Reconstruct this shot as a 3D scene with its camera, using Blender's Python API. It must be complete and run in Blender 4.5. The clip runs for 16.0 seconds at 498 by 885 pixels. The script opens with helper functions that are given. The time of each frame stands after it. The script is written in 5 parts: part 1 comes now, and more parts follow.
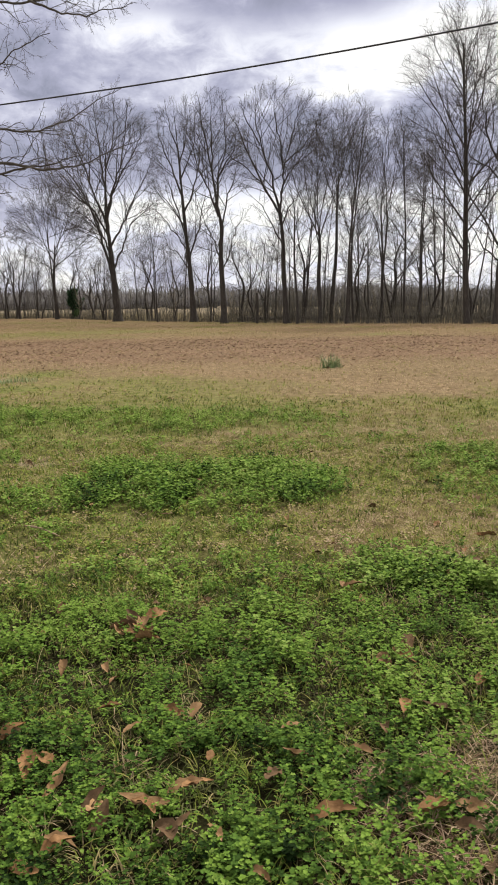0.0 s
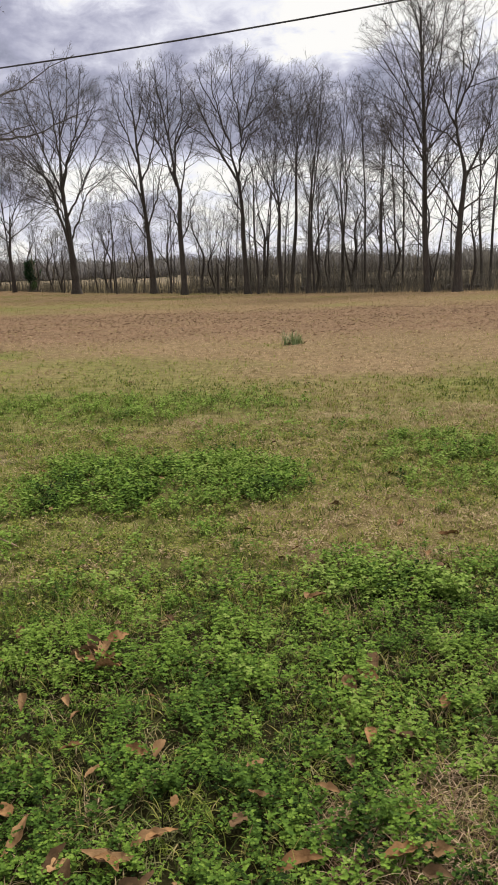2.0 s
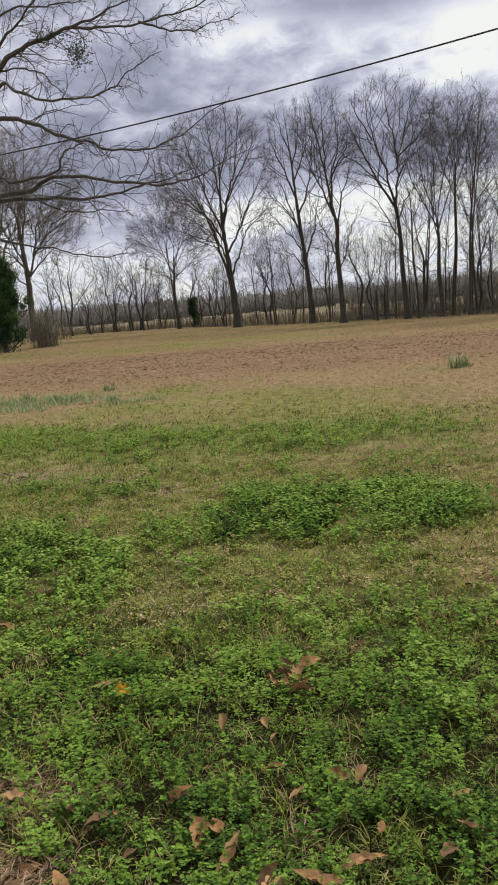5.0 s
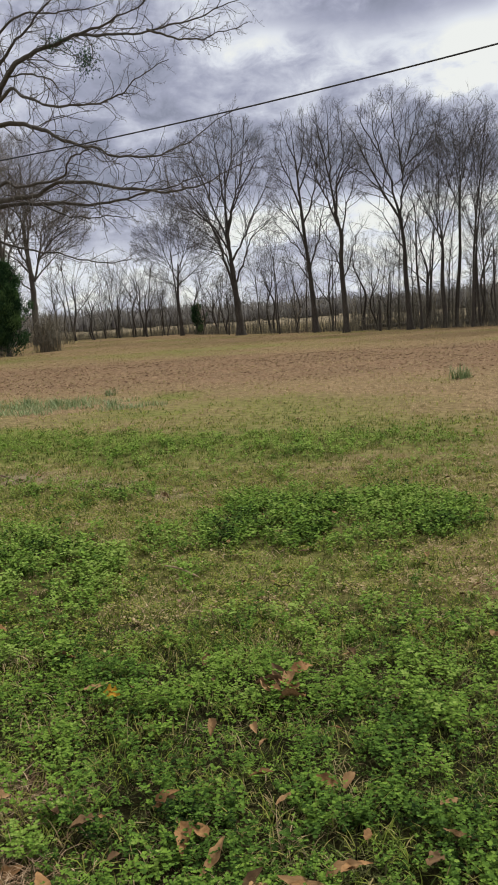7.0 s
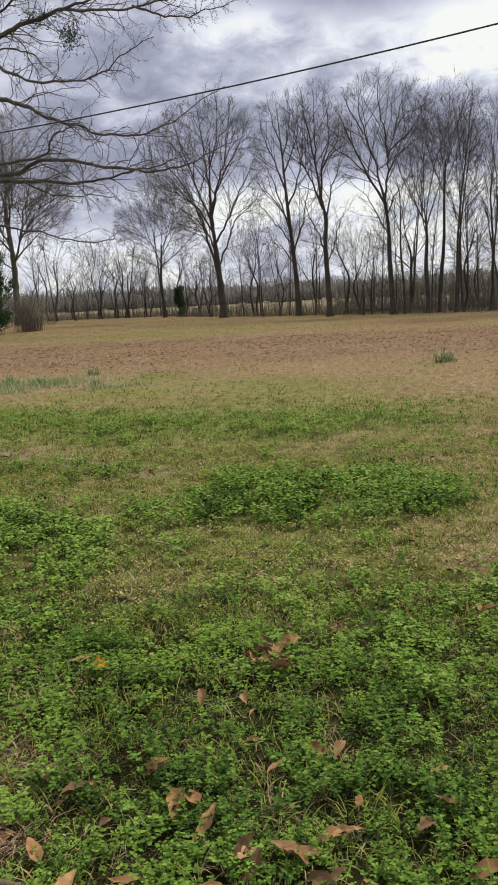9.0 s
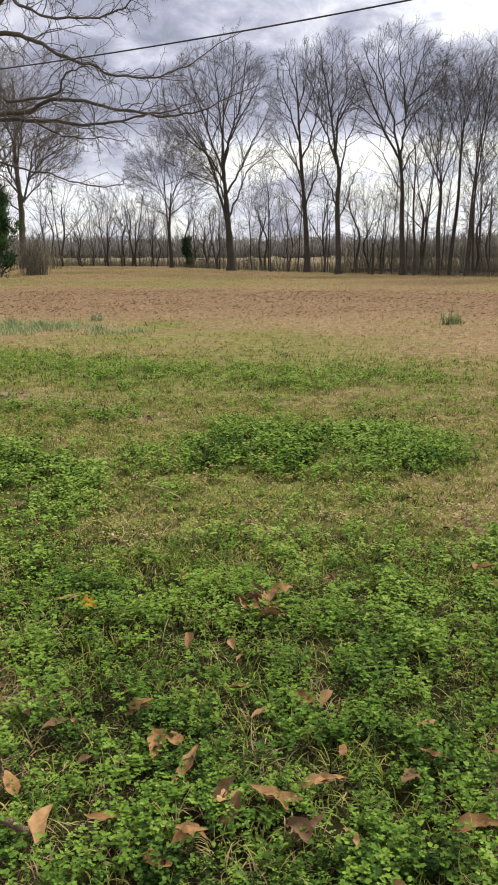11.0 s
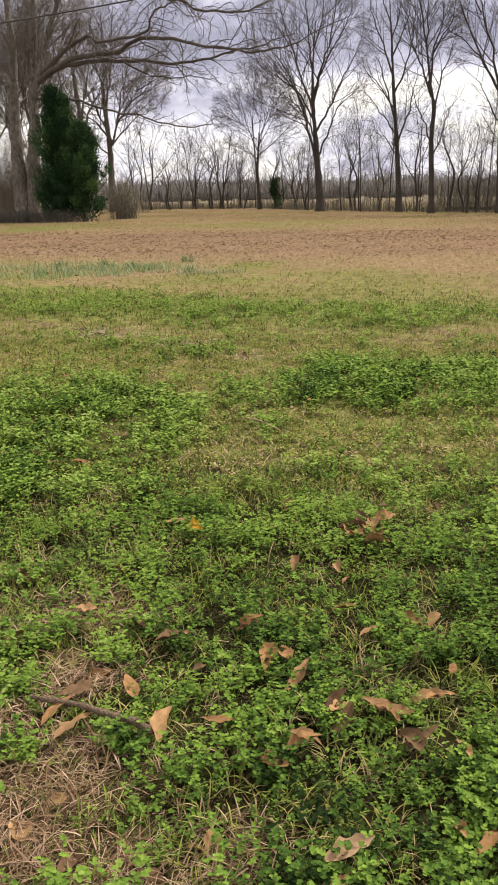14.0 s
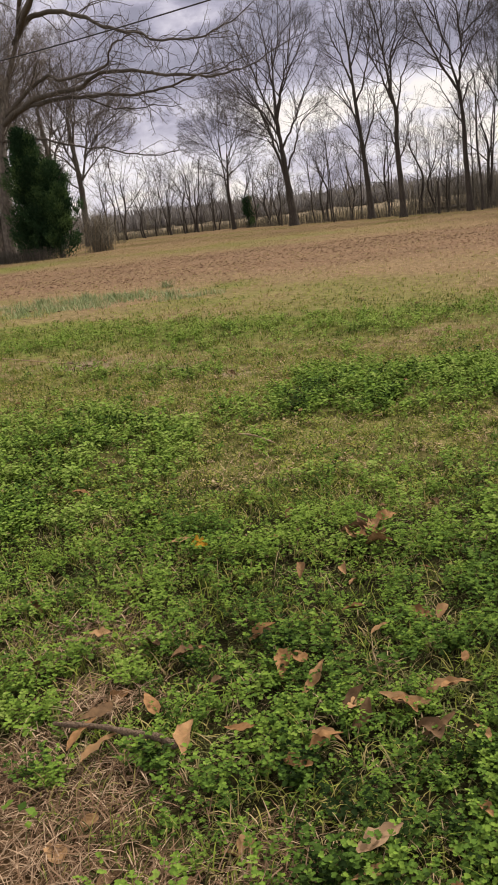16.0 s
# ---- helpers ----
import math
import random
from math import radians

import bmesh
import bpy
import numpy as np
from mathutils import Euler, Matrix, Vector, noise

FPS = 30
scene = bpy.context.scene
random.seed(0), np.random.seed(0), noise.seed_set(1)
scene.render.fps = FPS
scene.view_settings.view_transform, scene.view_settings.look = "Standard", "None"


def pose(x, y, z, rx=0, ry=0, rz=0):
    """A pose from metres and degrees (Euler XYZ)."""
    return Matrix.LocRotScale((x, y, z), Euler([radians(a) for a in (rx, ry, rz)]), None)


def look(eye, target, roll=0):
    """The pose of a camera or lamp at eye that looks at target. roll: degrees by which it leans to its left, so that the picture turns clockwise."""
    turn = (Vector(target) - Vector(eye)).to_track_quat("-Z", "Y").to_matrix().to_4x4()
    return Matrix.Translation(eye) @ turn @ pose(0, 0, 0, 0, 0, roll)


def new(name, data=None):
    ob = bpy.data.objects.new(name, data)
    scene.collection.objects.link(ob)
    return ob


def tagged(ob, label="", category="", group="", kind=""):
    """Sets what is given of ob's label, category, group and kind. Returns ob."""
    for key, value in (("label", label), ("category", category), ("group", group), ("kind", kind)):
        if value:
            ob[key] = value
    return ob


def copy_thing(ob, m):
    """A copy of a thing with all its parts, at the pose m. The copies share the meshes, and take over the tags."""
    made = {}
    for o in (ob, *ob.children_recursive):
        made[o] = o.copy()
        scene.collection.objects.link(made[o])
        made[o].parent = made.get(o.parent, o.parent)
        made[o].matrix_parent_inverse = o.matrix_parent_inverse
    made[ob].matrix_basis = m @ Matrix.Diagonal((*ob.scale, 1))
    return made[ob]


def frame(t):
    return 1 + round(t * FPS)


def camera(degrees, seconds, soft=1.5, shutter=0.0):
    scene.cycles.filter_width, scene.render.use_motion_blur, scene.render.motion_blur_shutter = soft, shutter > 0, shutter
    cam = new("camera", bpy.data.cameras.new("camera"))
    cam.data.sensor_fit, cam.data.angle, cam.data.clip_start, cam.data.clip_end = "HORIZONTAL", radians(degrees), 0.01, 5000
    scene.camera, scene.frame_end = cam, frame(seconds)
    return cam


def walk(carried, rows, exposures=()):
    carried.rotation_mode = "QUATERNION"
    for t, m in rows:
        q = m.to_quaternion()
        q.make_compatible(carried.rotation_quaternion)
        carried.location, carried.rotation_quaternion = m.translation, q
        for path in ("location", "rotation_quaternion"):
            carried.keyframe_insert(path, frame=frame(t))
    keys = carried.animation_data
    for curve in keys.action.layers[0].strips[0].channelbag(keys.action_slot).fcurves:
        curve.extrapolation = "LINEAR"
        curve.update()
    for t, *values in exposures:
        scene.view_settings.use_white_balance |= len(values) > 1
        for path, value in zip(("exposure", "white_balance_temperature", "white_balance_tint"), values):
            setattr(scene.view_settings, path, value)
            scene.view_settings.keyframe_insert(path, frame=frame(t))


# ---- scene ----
cam = camera(32.4, 16.0, soft=1.75)

PATH = [
    (0, (0.023, -0.03, 1.497), (0.016, 1.945, 1.176), -0.7),
    (0.5, (-0.022, 0.002, 1.513), (-0.051, 1.976, 1.192), 1.5),
    (1, (-0.002, 0.036, 1.538), (-0.001, 2.0, 1.162), 1.3),
    (1.5, (0.041, 0.027, 1.522), (0.089, 1.985, 1.114), 1.4),
    (2, (0.049, 0.089, 1.699), (0.124, 2.048, 1.305), -1.5),
    (2.5, (-0.017, 0.026, 1.758), (-0.003, 2.0, 1.436), -0.1),
    (3, (-0.071, -0.009, 1.721), (-0.262, 1.957, 1.407), -0.5),
    (3.5, (-0.046, 0.049, 1.708), (-0.299, 2.008, 1.393), -1.5),
    (4, (-0.011, 0.037, 1.73), (-0.274, 1.994, 1.417), -4.1),
    (4.5, (-0.051, 0.042, 1.72), (-0.332, 1.997, 1.409), -4.4),
    (5, (-0.07, 0.037, 1.704), (-0.364, 1.991, 1.394), -4.6),
    (7.5, (-0.04, 0.045, 1.682), (-0.335, 2.002, 1.393), -3.5),
    (8, (-0.046, 0.044, 1.67), (-0.332, 2.001, 1.377), -3.6),
    (8.5, (-0.03, 0.053, 1.639), (-0.292, 2.011, 1.327), -3.3),
    (9, (-0.093, 0.048, 1.632), (-0.347, 2.004, 1.301), -2.8),
    (11.5, (-0.101, 0.139, 1.557), (-0.356, 2.07, 1.104), 0.1),
    (12, (-0.145, 0.112, 1.573), (-0.402, 2.04, 1.108), -0.0),
    (12.5, (-0.177, 0.123, 1.553), (-0.461, 2.047, 1.086), 0.3),
    (13, (-0.2, 0.132, 1.5), (-0.533, 2.041, 1.006), 0.5),
    (13.5, (-0.191, 0.125, 1.504), (-0.572, 2.016, 0.979), 0.4),
    (14, (-0.176, 0.084, 1.49), (-0.623, 1.953, 0.936), -1.1),
    (14.5, (-0.179, 0.057, 1.493), (-0.628, 1.92, 0.921), -1.3),
    (15, (-0.16, 0.037, 1.502), (-0.598, 1.901, 0.925), -1.3),
    (15.5, (-0.161, 0.055, 1.512), (-0.582, 1.929, 0.952), -1.3),
    (16, (-0.159, 0.026, 1.483), (-0.597, 1.909, 0.97), -6.5),
]
walk(cam, [(t, look(eye, target, roll)) for t, eye, target, roll in PATH],
     [(0, 0.02, 6550, 9), (1.5, 0.03, 6700, 9), (2, -0.06, 6650, 9), (2.5, -0.34, 6550, 8), (3, -0.32, 6500, 6), (3.5, -0.08, 6500, 6), (4.5, -0.24, 6500, 6), (5, -0.18, 6500, 6), (7.5, -0.24, 6500, 5), (8, -0.23, 6500, 5), (9, -0.12, 6500, 6),
      (11.5, 0.17, 6800, 6), (12.5, 0.17, 7080, 6), (13, 0.18, 7130, 6), (13.5, 0.36, 7000, 8), (14.5, 0.22, 6900, 14), (15, 0.18, 6900, 15), (15.5, -0.07, 6930, 16), (16, -0.06, 6990, 14)])


# ---- sky, sun ----
SUN_AZ, SUN_EL = radians(48), radians(48)      # from +y towards +x
world = bpy.data.worlds.new("sky")
scene.world = world
world.use_nodes = True
wn, wl = world.node_tree.nodes, world.node_tree.links
wn.clear()


def wmath(op, a, b=None, c=None, clamp=False):
    n = wn.new("ShaderNodeMath")
    n.operation, n.use_clamp = op, clamp
    for k, v in enumerate((a, b, c)):
        if v is None:
            continue
        if isinstance(v, (int, float)):
            n.inputs[k].default_value = v
        else:
            wl.new(v, n.inputs[k])
    return n.outputs[0]


coord = wn.new("ShaderNodeTexCoord").outputs["Generated"]
sep = wn.new("ShaderNodeSeparateXYZ")
wl.new(coord, sep.inputs[0])
U, V3, W = sep.outputs


def wnoise(sx, sz, detail, rough, shift=0.0, dist=0.0):
    mp = wn.new("ShaderNodeMapping")
    mp.inputs["Scale"].default_value = (sx, sx, sz)
    mp.inputs["Location"].default_value = (shift, 2.3 * shift, 0.7 * shift)
    wl.new(coord, mp.inputs["Vector"])
    n = wn.new("ShaderNodeTexNoise")
    n.inputs["Scale"].default_value = 1.0
    n.inputs["Detail"].default_value, n.inputs["Roughness"].default_value = detail, rough
    n.inputs["Distortion"].default_value = dist
    wl.new(mp.outputs[0], n.inputs["Vector"])
    return n.outputs["Fac"]


def cloud(u0, v0, a, b, gain):
    """A soft oval mass of cloud about one direction."""
    du = wmath("DIVIDE", wmath("SUBTRACT", U, u0), a)
    dv = wmath("DIVIDE", wmath("SUBTRACT", height, v0), b)
    q = wmath("ADD", wmath("MULTIPLY", du, du), wmath("MULTIPLY", dv, dv))
    return wmath("MULTIPLY", wmath("POWER", 2.718, wmath("MULTIPLY", q, -1.0)), gain)


big = wnoise(8.0, 14.0, 5, 0.55, 3.1, 0.5)
fine = wnoise(20.0, 36.0, 6, 0.6, 7.7, 0.4)
height = wmath("ADD", W, wmath("ADD", wmath("MULTIPLY", wmath("SUBTRACT", big, 0.5), 0.050),
                               wmath("MULTIPLY", wmath("SUBTRACT", fine, 0.5), 0.045)))
bands = wn.new("ShaderNodeValToRGB")
wl.new(height, bands.inputs[0])
els = bands.color_ramp.elements
els[0].position, els[0].color = 0.0, (0.62,) * 3 + (1,)
els[1].position, els[1].color = 1.0, (0.92,) * 3 + (1,)
for pos, v in ((0.035, 0.86), (0.075, 0.97), (0.115, 0.95), (0.135, 0.38), (0.165, 0.22), (0.195, 0.28), (0.228, 0.56),
               (0.27, 0.76), (0.32, 0.68), (0.40, 0.66), (0.60, 0.80)):
    e = els.new(pos)
    e.color = (v, v, v, 1)
value = wmath("ADD", bands.outputs[0], wmath("MULTIPLY", wmath("SUBTRACT", big, 0.5), 1.0))
value = wmath("ADD", value, wmath("MULTIPLY", wmath("SUBTRACT", fine, 0.5), 1.15))
for u0, v0, a, b, gain in ((0.01, 0.315, 0.10, 0.028, -0.55), (0.125, 0.33, 0.05, 0.03, -0.35), (0.20, 0.262, 0.10, 0.030, 0.60),
                           (-0.26, 0.262, 0.14, 0.034, -0.30), (-0.10, 0.285, 0.05, 0.014, 0.28), (0.105, 0.262, 0.02, 0.022, 0.32),
                           (0.06, 0.088, 0.09, 0.012, -0.30), (-0.06, 0.060, 0.05, 0.010, -0.25), (-0.33, 0.10, 0.13, 0.045, -0.40), (-0.215, 0.088, 0.05, 0.020, -0.45), (-0.37, 0.30, 0.10, 0.04, -0.35), (-0.43, 0.165, 0.08, 0.06, 0.32)):
    value = wmath("ADD", value, cloud(u0, v0, a, b, gain))
tone = wn.new("ShaderNodeValToRGB")
wl.new(value, tone.inputs[0])
te = tone.color_ramp.elements
te[0].position, te[0].color = 0.10, (0.30, 0.31, 0.41, 1)
te[1].position, te[1].color = 0.98, (1.0, 0.99, 0.98, 1)
for pos, col in ((0.35, (0.42, 0.425, 0.56)), (0.60, (0.63, 0.635, 0.765)), (0.80, (0.85, 0.86, 0.955))):
    e = te.new(pos)
    e.color = (*col, 1)
# an overcast sky is brighter overhead than at the horizon
lift = wn.new("ShaderNodeMapRange")
lift.inputs["From Min"].default_value, lift.inputs["From Max"].default_value = 0.36, 0.85
lift.inputs["To Min"].default_value, lift.inputs["To Max"].default_value = 1.06, 1.4
wl.new(W, lift.inputs["Value"])
# high cloud is neutral, the low banks lilac-grey
warm = wn.new("ShaderNodeMix")
warm.data_type = "RGBA"
warm.inputs[7].default_value = (0.86, 0.83, 0.74, 1)
span = wn.new("ShaderNodeMapRange")
span.inputs["From Min"].default_value, span.inputs["From Max"].default_value = 0.36, 0.7
wl.new(W, span.inputs["Value"])
wl.new(span.outputs[0], warm.inputs[0])
wl.new(tone.outputs[0], warm.inputs[6])
clouds = wn.new("ShaderNodeBackground")
wl.new(warm.outputs[2], clouds.inputs["Color"])
wl.new(lift.outputs[0], clouds.inputs["Strength"])
sky = wn.new("ShaderNodeTexSky")
sky.sky_type, sky.sun_disc = "NISHITA", False
sky.sun_elevation, sky.sun_rotation = SUN_EL, SUN_AZ
clear = wn.new("ShaderNodeBackground")
wl.new(sky.outputs[0], clear.inputs["Color"])
clear.inputs["Strength"].default_value = 0.1
both = wn.new("ShaderNodeMixShader")
both.inputs[0].default_value = 0.95
wl.new(clear.outputs[0], both.inputs[1])
wl.new(clouds.outputs[0], both.inputs[2])
wo = wn.new("ShaderNodeOutputWorld")
wl.new(both.outputs[0], wo.inputs["Surface"])

sun = new("sun", bpy.data.lights.new("sun", "SUN"))
sun.data.energy, sun.data.angle, sun.data.color = 4.0, radians(9), (1.0, 0.96, 0.88)
sun.matrix_world = look((0, 0, 50), (-math.sin(SUN_AZ) * math.cos(SUN_EL), -math.cos(SUN_AZ) * math.cos(SUN_EL), 50 - math.sin(SUN_EL)))


# ---- materials ----
def material(name):
    m = bpy.data.materials.new(name)
    m.use_nodes = True
    nt = m.node_tree
    return m, nt, nt.nodes, nt.links, nt.nodes["Principled BSDF"]


def ramp(nodes, links, fac, stops):
    r = nodes.new("ShaderNodeValToRGB")
    links.new(fac, r.inputs[0])
    e = r.color_ramp.elements
    e[0].position, e[0].color = stops[0][0], (*stops[0][1], 1)
    e[1].position, e[1].color = stops[-1][0], (*stops[-1][1], 1)
    for pos, col in stops[1:-1]:
        x = e.new(pos)
        x.color = (*col, 1)
    return r.outputs[0]


def noise_node(nodes, links, scale, detail=4, rough=0.55, stretch=None, coords="Object"):
    tc = nodes.new("ShaderNodeTexCoord")
    mp = nodes.new("ShaderNodeMapping")
    if stretch:
        mp.inputs["Scale"].default_value = stretch
    links.new(tc.outputs[coords], mp.inputs["Vector"])
    n = nodes.new("ShaderNodeTexNoise")
    n.inputs["Scale"].default_value, n.inputs["Detail"].default_value, n.inputs["Roughness"].default_value = scale, detail, rough
    links.new(mp.outputs[0], n.inputs["Vector"])
    return n.outputs["Fac"]


def mix_col(nodes, links, fac, a, b, kind="MIX"):
    n = nodes.new("ShaderNodeMix")
    n.data_type, n.blend_type = "RGBA", kind
    for sock, v in ((n.inputs[0], fac), (n.inputs[6], a), (n.inputs[7], b)):
        if isinstance(v, (int, float)):
            sock.default_value = v
        elif isinstance(v, tuple):
            sock.default_value = (*v, 1)
        else:
            links.new(v, sock)
    return n.outputs[2]


def bark(name, dark, light, scale=6.0, stretch=(3.0, 3.0, 0.5)):
    m, nt, n, l, p = material(name)
    streak = noise_node(n, l, scale, 6, 0.6, stretch)
    stain = noise_node(n, l, 0.7, 3, 0.5)
    col = ramp(n, l, streak, [(0.3, dark), (0.7, light)])
    col = mix_col(n, l, stain, col, tuple(0.7 * c for c in dark))
    l.new(col, p.inputs["Base Color"])
    p.inputs["Roughness"].default_value = 0.92
    p.inputs["Specular IOR Level"].default_value = 0.2
    b = n.new("ShaderNodeBump")
    b.inputs["Strength"].default_value, b.inputs["Distance"].default_value = 0.8, 0.05
    l.new(streak, b.inputs["Height"])
    l.new(b.outputs[0], p.inputs["Normal"])
    return m


def plant(name, stops, rough=0.6, through_light=0.25, spec=0.3):
    """Leaf or blade: its colour runs along the stops by the attribute 'tint' that each piece carries."""
    m, nt, n, l, p = material(name)
    at = n.new("ShaderNodeAttribute")
    at.attribute_name = "tint"
    col = ramp(n, l, at.outputs["Fac"], stops)
    vein = noise_node(n, l, 160.0, 3, 0.6)
    col = mix_col(n, l, 0.35, col, ramp(n, l, vein, [(0.3, (0.55, 0.55, 0.5)), (0.7, (1.25, 1.25, 1.2))]), "MULTIPLY")
    l.new(col, p.inputs["Base Color"])
    p.inputs["Roughness"].default_value, p.inputs["Specular IOR Level"].default_value = rough, spec
    if through_light:
        t = n.new("ShaderNodeBsdfTranslucent")
        l.new(col, t.inputs["Color"])
        mx = n.new("ShaderNodeMixShader")
        mx.inputs[0].default_value = through_light
        l.new(p.outputs[0], mx.inputs[1])
        l.new(t.outputs[0], mx.inputs[2])
        l.new(mx.outputs[0], n["Material Output"].inputs["Surface"])
    return m


BARK = bark("bark", (0.040, 0.034, 0.030), (0.135, 0.114, 0.10))
BARK_OAK = bark("bark_oak", (0.065, 0.056, 0.048), (0.35, 0.31, 0.275), 3.0, (2.2, 2.2, 1.0))
BARK_PALE = bark("bark_pale", (0.075, 0.066, 0.058), (0.20, 0.175, 0.152), 5.0)
STICK = bark("stick_bark", (0.19, 0.13, 0.092), (0.42, 0.31, 0.225), 45.0)
TWIG = bark("twig_bark", (0.075, 0.067, 0.062), (0.165, 0.146, 0.132), 9.0)
TWIG_PALE = bark("twig_bark_pale", (0.105, 0.089, 0.074), (0.23, 0.19, 0.16), 9.0)
BRUSH = plant("brush", [(0.0, (0.060, 0.055, 0.048)), (0.5, (0.155, 0.138, 0.112)), (1.0, (0.27, 0.21, 0.14))], 0.9, 0.0)
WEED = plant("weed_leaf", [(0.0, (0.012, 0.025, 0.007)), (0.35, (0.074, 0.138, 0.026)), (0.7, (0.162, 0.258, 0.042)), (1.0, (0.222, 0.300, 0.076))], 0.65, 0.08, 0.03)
GRASS = plant("grass_blade", [(0.0, (0.052, 0.080, 0.017)), (0.35, (0.208, 0.262, 0.046)), (0.6, (0.30, 0.266, 0.092)), (0.8, (0.32, 0.245, 0.145)), (1.0, (0.44, 0.335, 0.215))], 0.85, 0.12, 0.06)
STRAW = plant("straw", [(0.0, (0.06, 0.036, 0.022)), (0.5, (0.235, 0.148, 0.096)), (1.0, (0.50, 0.37, 0.265))], 0.85, 0.12, 0.08)
# the near-black first stop puts the shade of deep pockets into the colour
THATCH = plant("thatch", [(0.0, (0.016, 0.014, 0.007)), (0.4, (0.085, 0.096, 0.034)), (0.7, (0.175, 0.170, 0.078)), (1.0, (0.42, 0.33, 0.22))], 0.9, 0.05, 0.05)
LITTER = plant("leaf_litter", [(0.0, (0.11, 0.062, 0.042)), (0.5, (0.27, 0.165, 0.11)), (1.0, (0.42, 0.29, 0.20))], 0.75, 0.35, 0.2)
DAFF = plant("bulb_leaf", [(0.0, (0.10, 0.15, 0.060)), (1.0, (0.27, 0.335, 0.155))], 0.5, 0.2)
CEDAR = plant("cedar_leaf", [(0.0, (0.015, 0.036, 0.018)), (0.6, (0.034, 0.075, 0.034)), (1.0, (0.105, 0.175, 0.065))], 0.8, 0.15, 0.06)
# brown bark paled to lilac-grey: the haze of distance is in these stops
HAZED_WOOD = plant("far_wood", [(0.0, (0.11, 0.102, 0.108)), (0.6, (0.135, 0.125, 0.13)), (1.0, (0.16, 0.147, 0.148))], 0.95, 0.0)


def fallen(name, a, b):
    m, nt, n, l, p = material(name)
    blot = noise_node(n, l, 40.0, 4, 0.6)
    rnd = n.new("ShaderNodeObjectInfo").outputs["Random"]
    col = ramp(n, l, blot, [(0.3, a), (0.72, b)])
    half = n.new("ShaderNodeMath")
    half.operation = "MULTIPLY"
    half.inputs[1].default_value = 0.6
    l.new(rnd, half.inputs[0])
    col = mix_col(n, l, half.outputs[0], col, tuple(0.6 * x for x in a))
    l.new(col, p.inputs["Base Color"])
    p.inputs["Roughness"].default_value, p.inputs["Specular IOR Level"].default_value = 0.8, 0.15
    bp = n.new("ShaderNodeBump")
    bp.inputs["Strength"].default_value, bp.inputs["Distance"].default_value = 0.5, 0.003
    l.new(noise_node(n, l, 120.0, 3, 0.5, (1, 4, 1)), bp.inputs["Height"])
    l.new(bp.outputs[0], p.inputs["Normal"])
    return m


LEAF_MATS = [fallen("leaf_rust", (0.17, 0.088, 0.038), (0.34, 0.190, 0.088)), fallen("leaf_tan", (0.20, 0.115, 0.055), (0.39, 0.235, 0.118)),
             fallen("leaf_umber", (0.08, 0.048, 0.025), (0.20, 0.118, 0.062))]
LEAF_PALE = fallen("leaf_pale", (0.33, 0.21, 0.125), (0.50, 0.35, 0.22))
LEAF_YELLOW = fallen("leaf_yellow", (0.34, 0.17, 0.015), (0.50, 0.31, 0.03))

m, nt, n, l, p = material("cable_sheath")
l.new(ramp(n, l, noise_node(n, l, 3.0), [(0.3, (0.012, 0.012, 0.014)), (0.7, (0.03, 0.03, 0.033))]), p.inputs["Base Color"])
p.inputs["Roughness"].default_value = 0.55
CABLE = m

m, nt, n, l, p = material("field_soil")
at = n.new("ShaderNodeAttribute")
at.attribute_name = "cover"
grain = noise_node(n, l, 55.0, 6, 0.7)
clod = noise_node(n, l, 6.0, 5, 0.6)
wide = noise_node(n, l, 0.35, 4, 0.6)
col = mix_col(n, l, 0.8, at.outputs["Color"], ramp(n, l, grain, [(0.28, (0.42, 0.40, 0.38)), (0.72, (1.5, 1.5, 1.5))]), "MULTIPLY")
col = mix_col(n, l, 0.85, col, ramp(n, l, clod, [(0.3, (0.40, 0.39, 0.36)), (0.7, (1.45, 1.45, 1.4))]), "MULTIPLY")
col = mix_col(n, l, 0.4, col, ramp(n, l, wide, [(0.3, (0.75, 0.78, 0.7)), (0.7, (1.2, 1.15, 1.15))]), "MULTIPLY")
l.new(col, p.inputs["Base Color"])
p.inputs["Roughness"].default_value, p.inputs["Specular IOR Level"].default_value = 1.0, 0.02
bp = n.new("ShaderNodeBump")
bp.inputs["Strength"].default_value, bp.inputs["Distance"].default_value = 1.0, 0.05
l.new(clod, bp.inputs["Height"])
l.new(bp.outputs[0], p.inputs["Normal"])
SOIL = m

# ---- mesh tools ----
RNG = np.random.default_rng(7)
_table = np.random.default_rng(3).random((256, 256))


def vnoise(x, y):
    """Smooth value noise, one lattice cell a unit."""
    x, y = np.asarray(x, float), np.asarray(y, float)
    i, j = np.floor(x).astype(int), np.floor(y).astype(int)
    u, v = x - i, y - j
    u, v = u * u * (3 - 2 * u), v * v * (3 - 2 * v)
    a, b = _table[i % 256, j % 256], _table[(i + 1) % 256, j % 256]
    c, d = _table[i % 256, (j + 1) % 256], _table[(i + 1) % 256, (j + 1) % 256]
    return (a * (1 - u) + b * u) * (1 - v) + (c * (1 - u) + d * u) * v


def fbm(x, y, size, octaves=4):
    total, amp, norm = 0.0, 1.0, 0.0
    for k in range(octaves):
        total = total + amp * vnoise(x / size + 17.3 * k, y / size + 9.1 * k)
        norm += amp
        size, amp = size / 2, amp * 0.5
    return total / norm


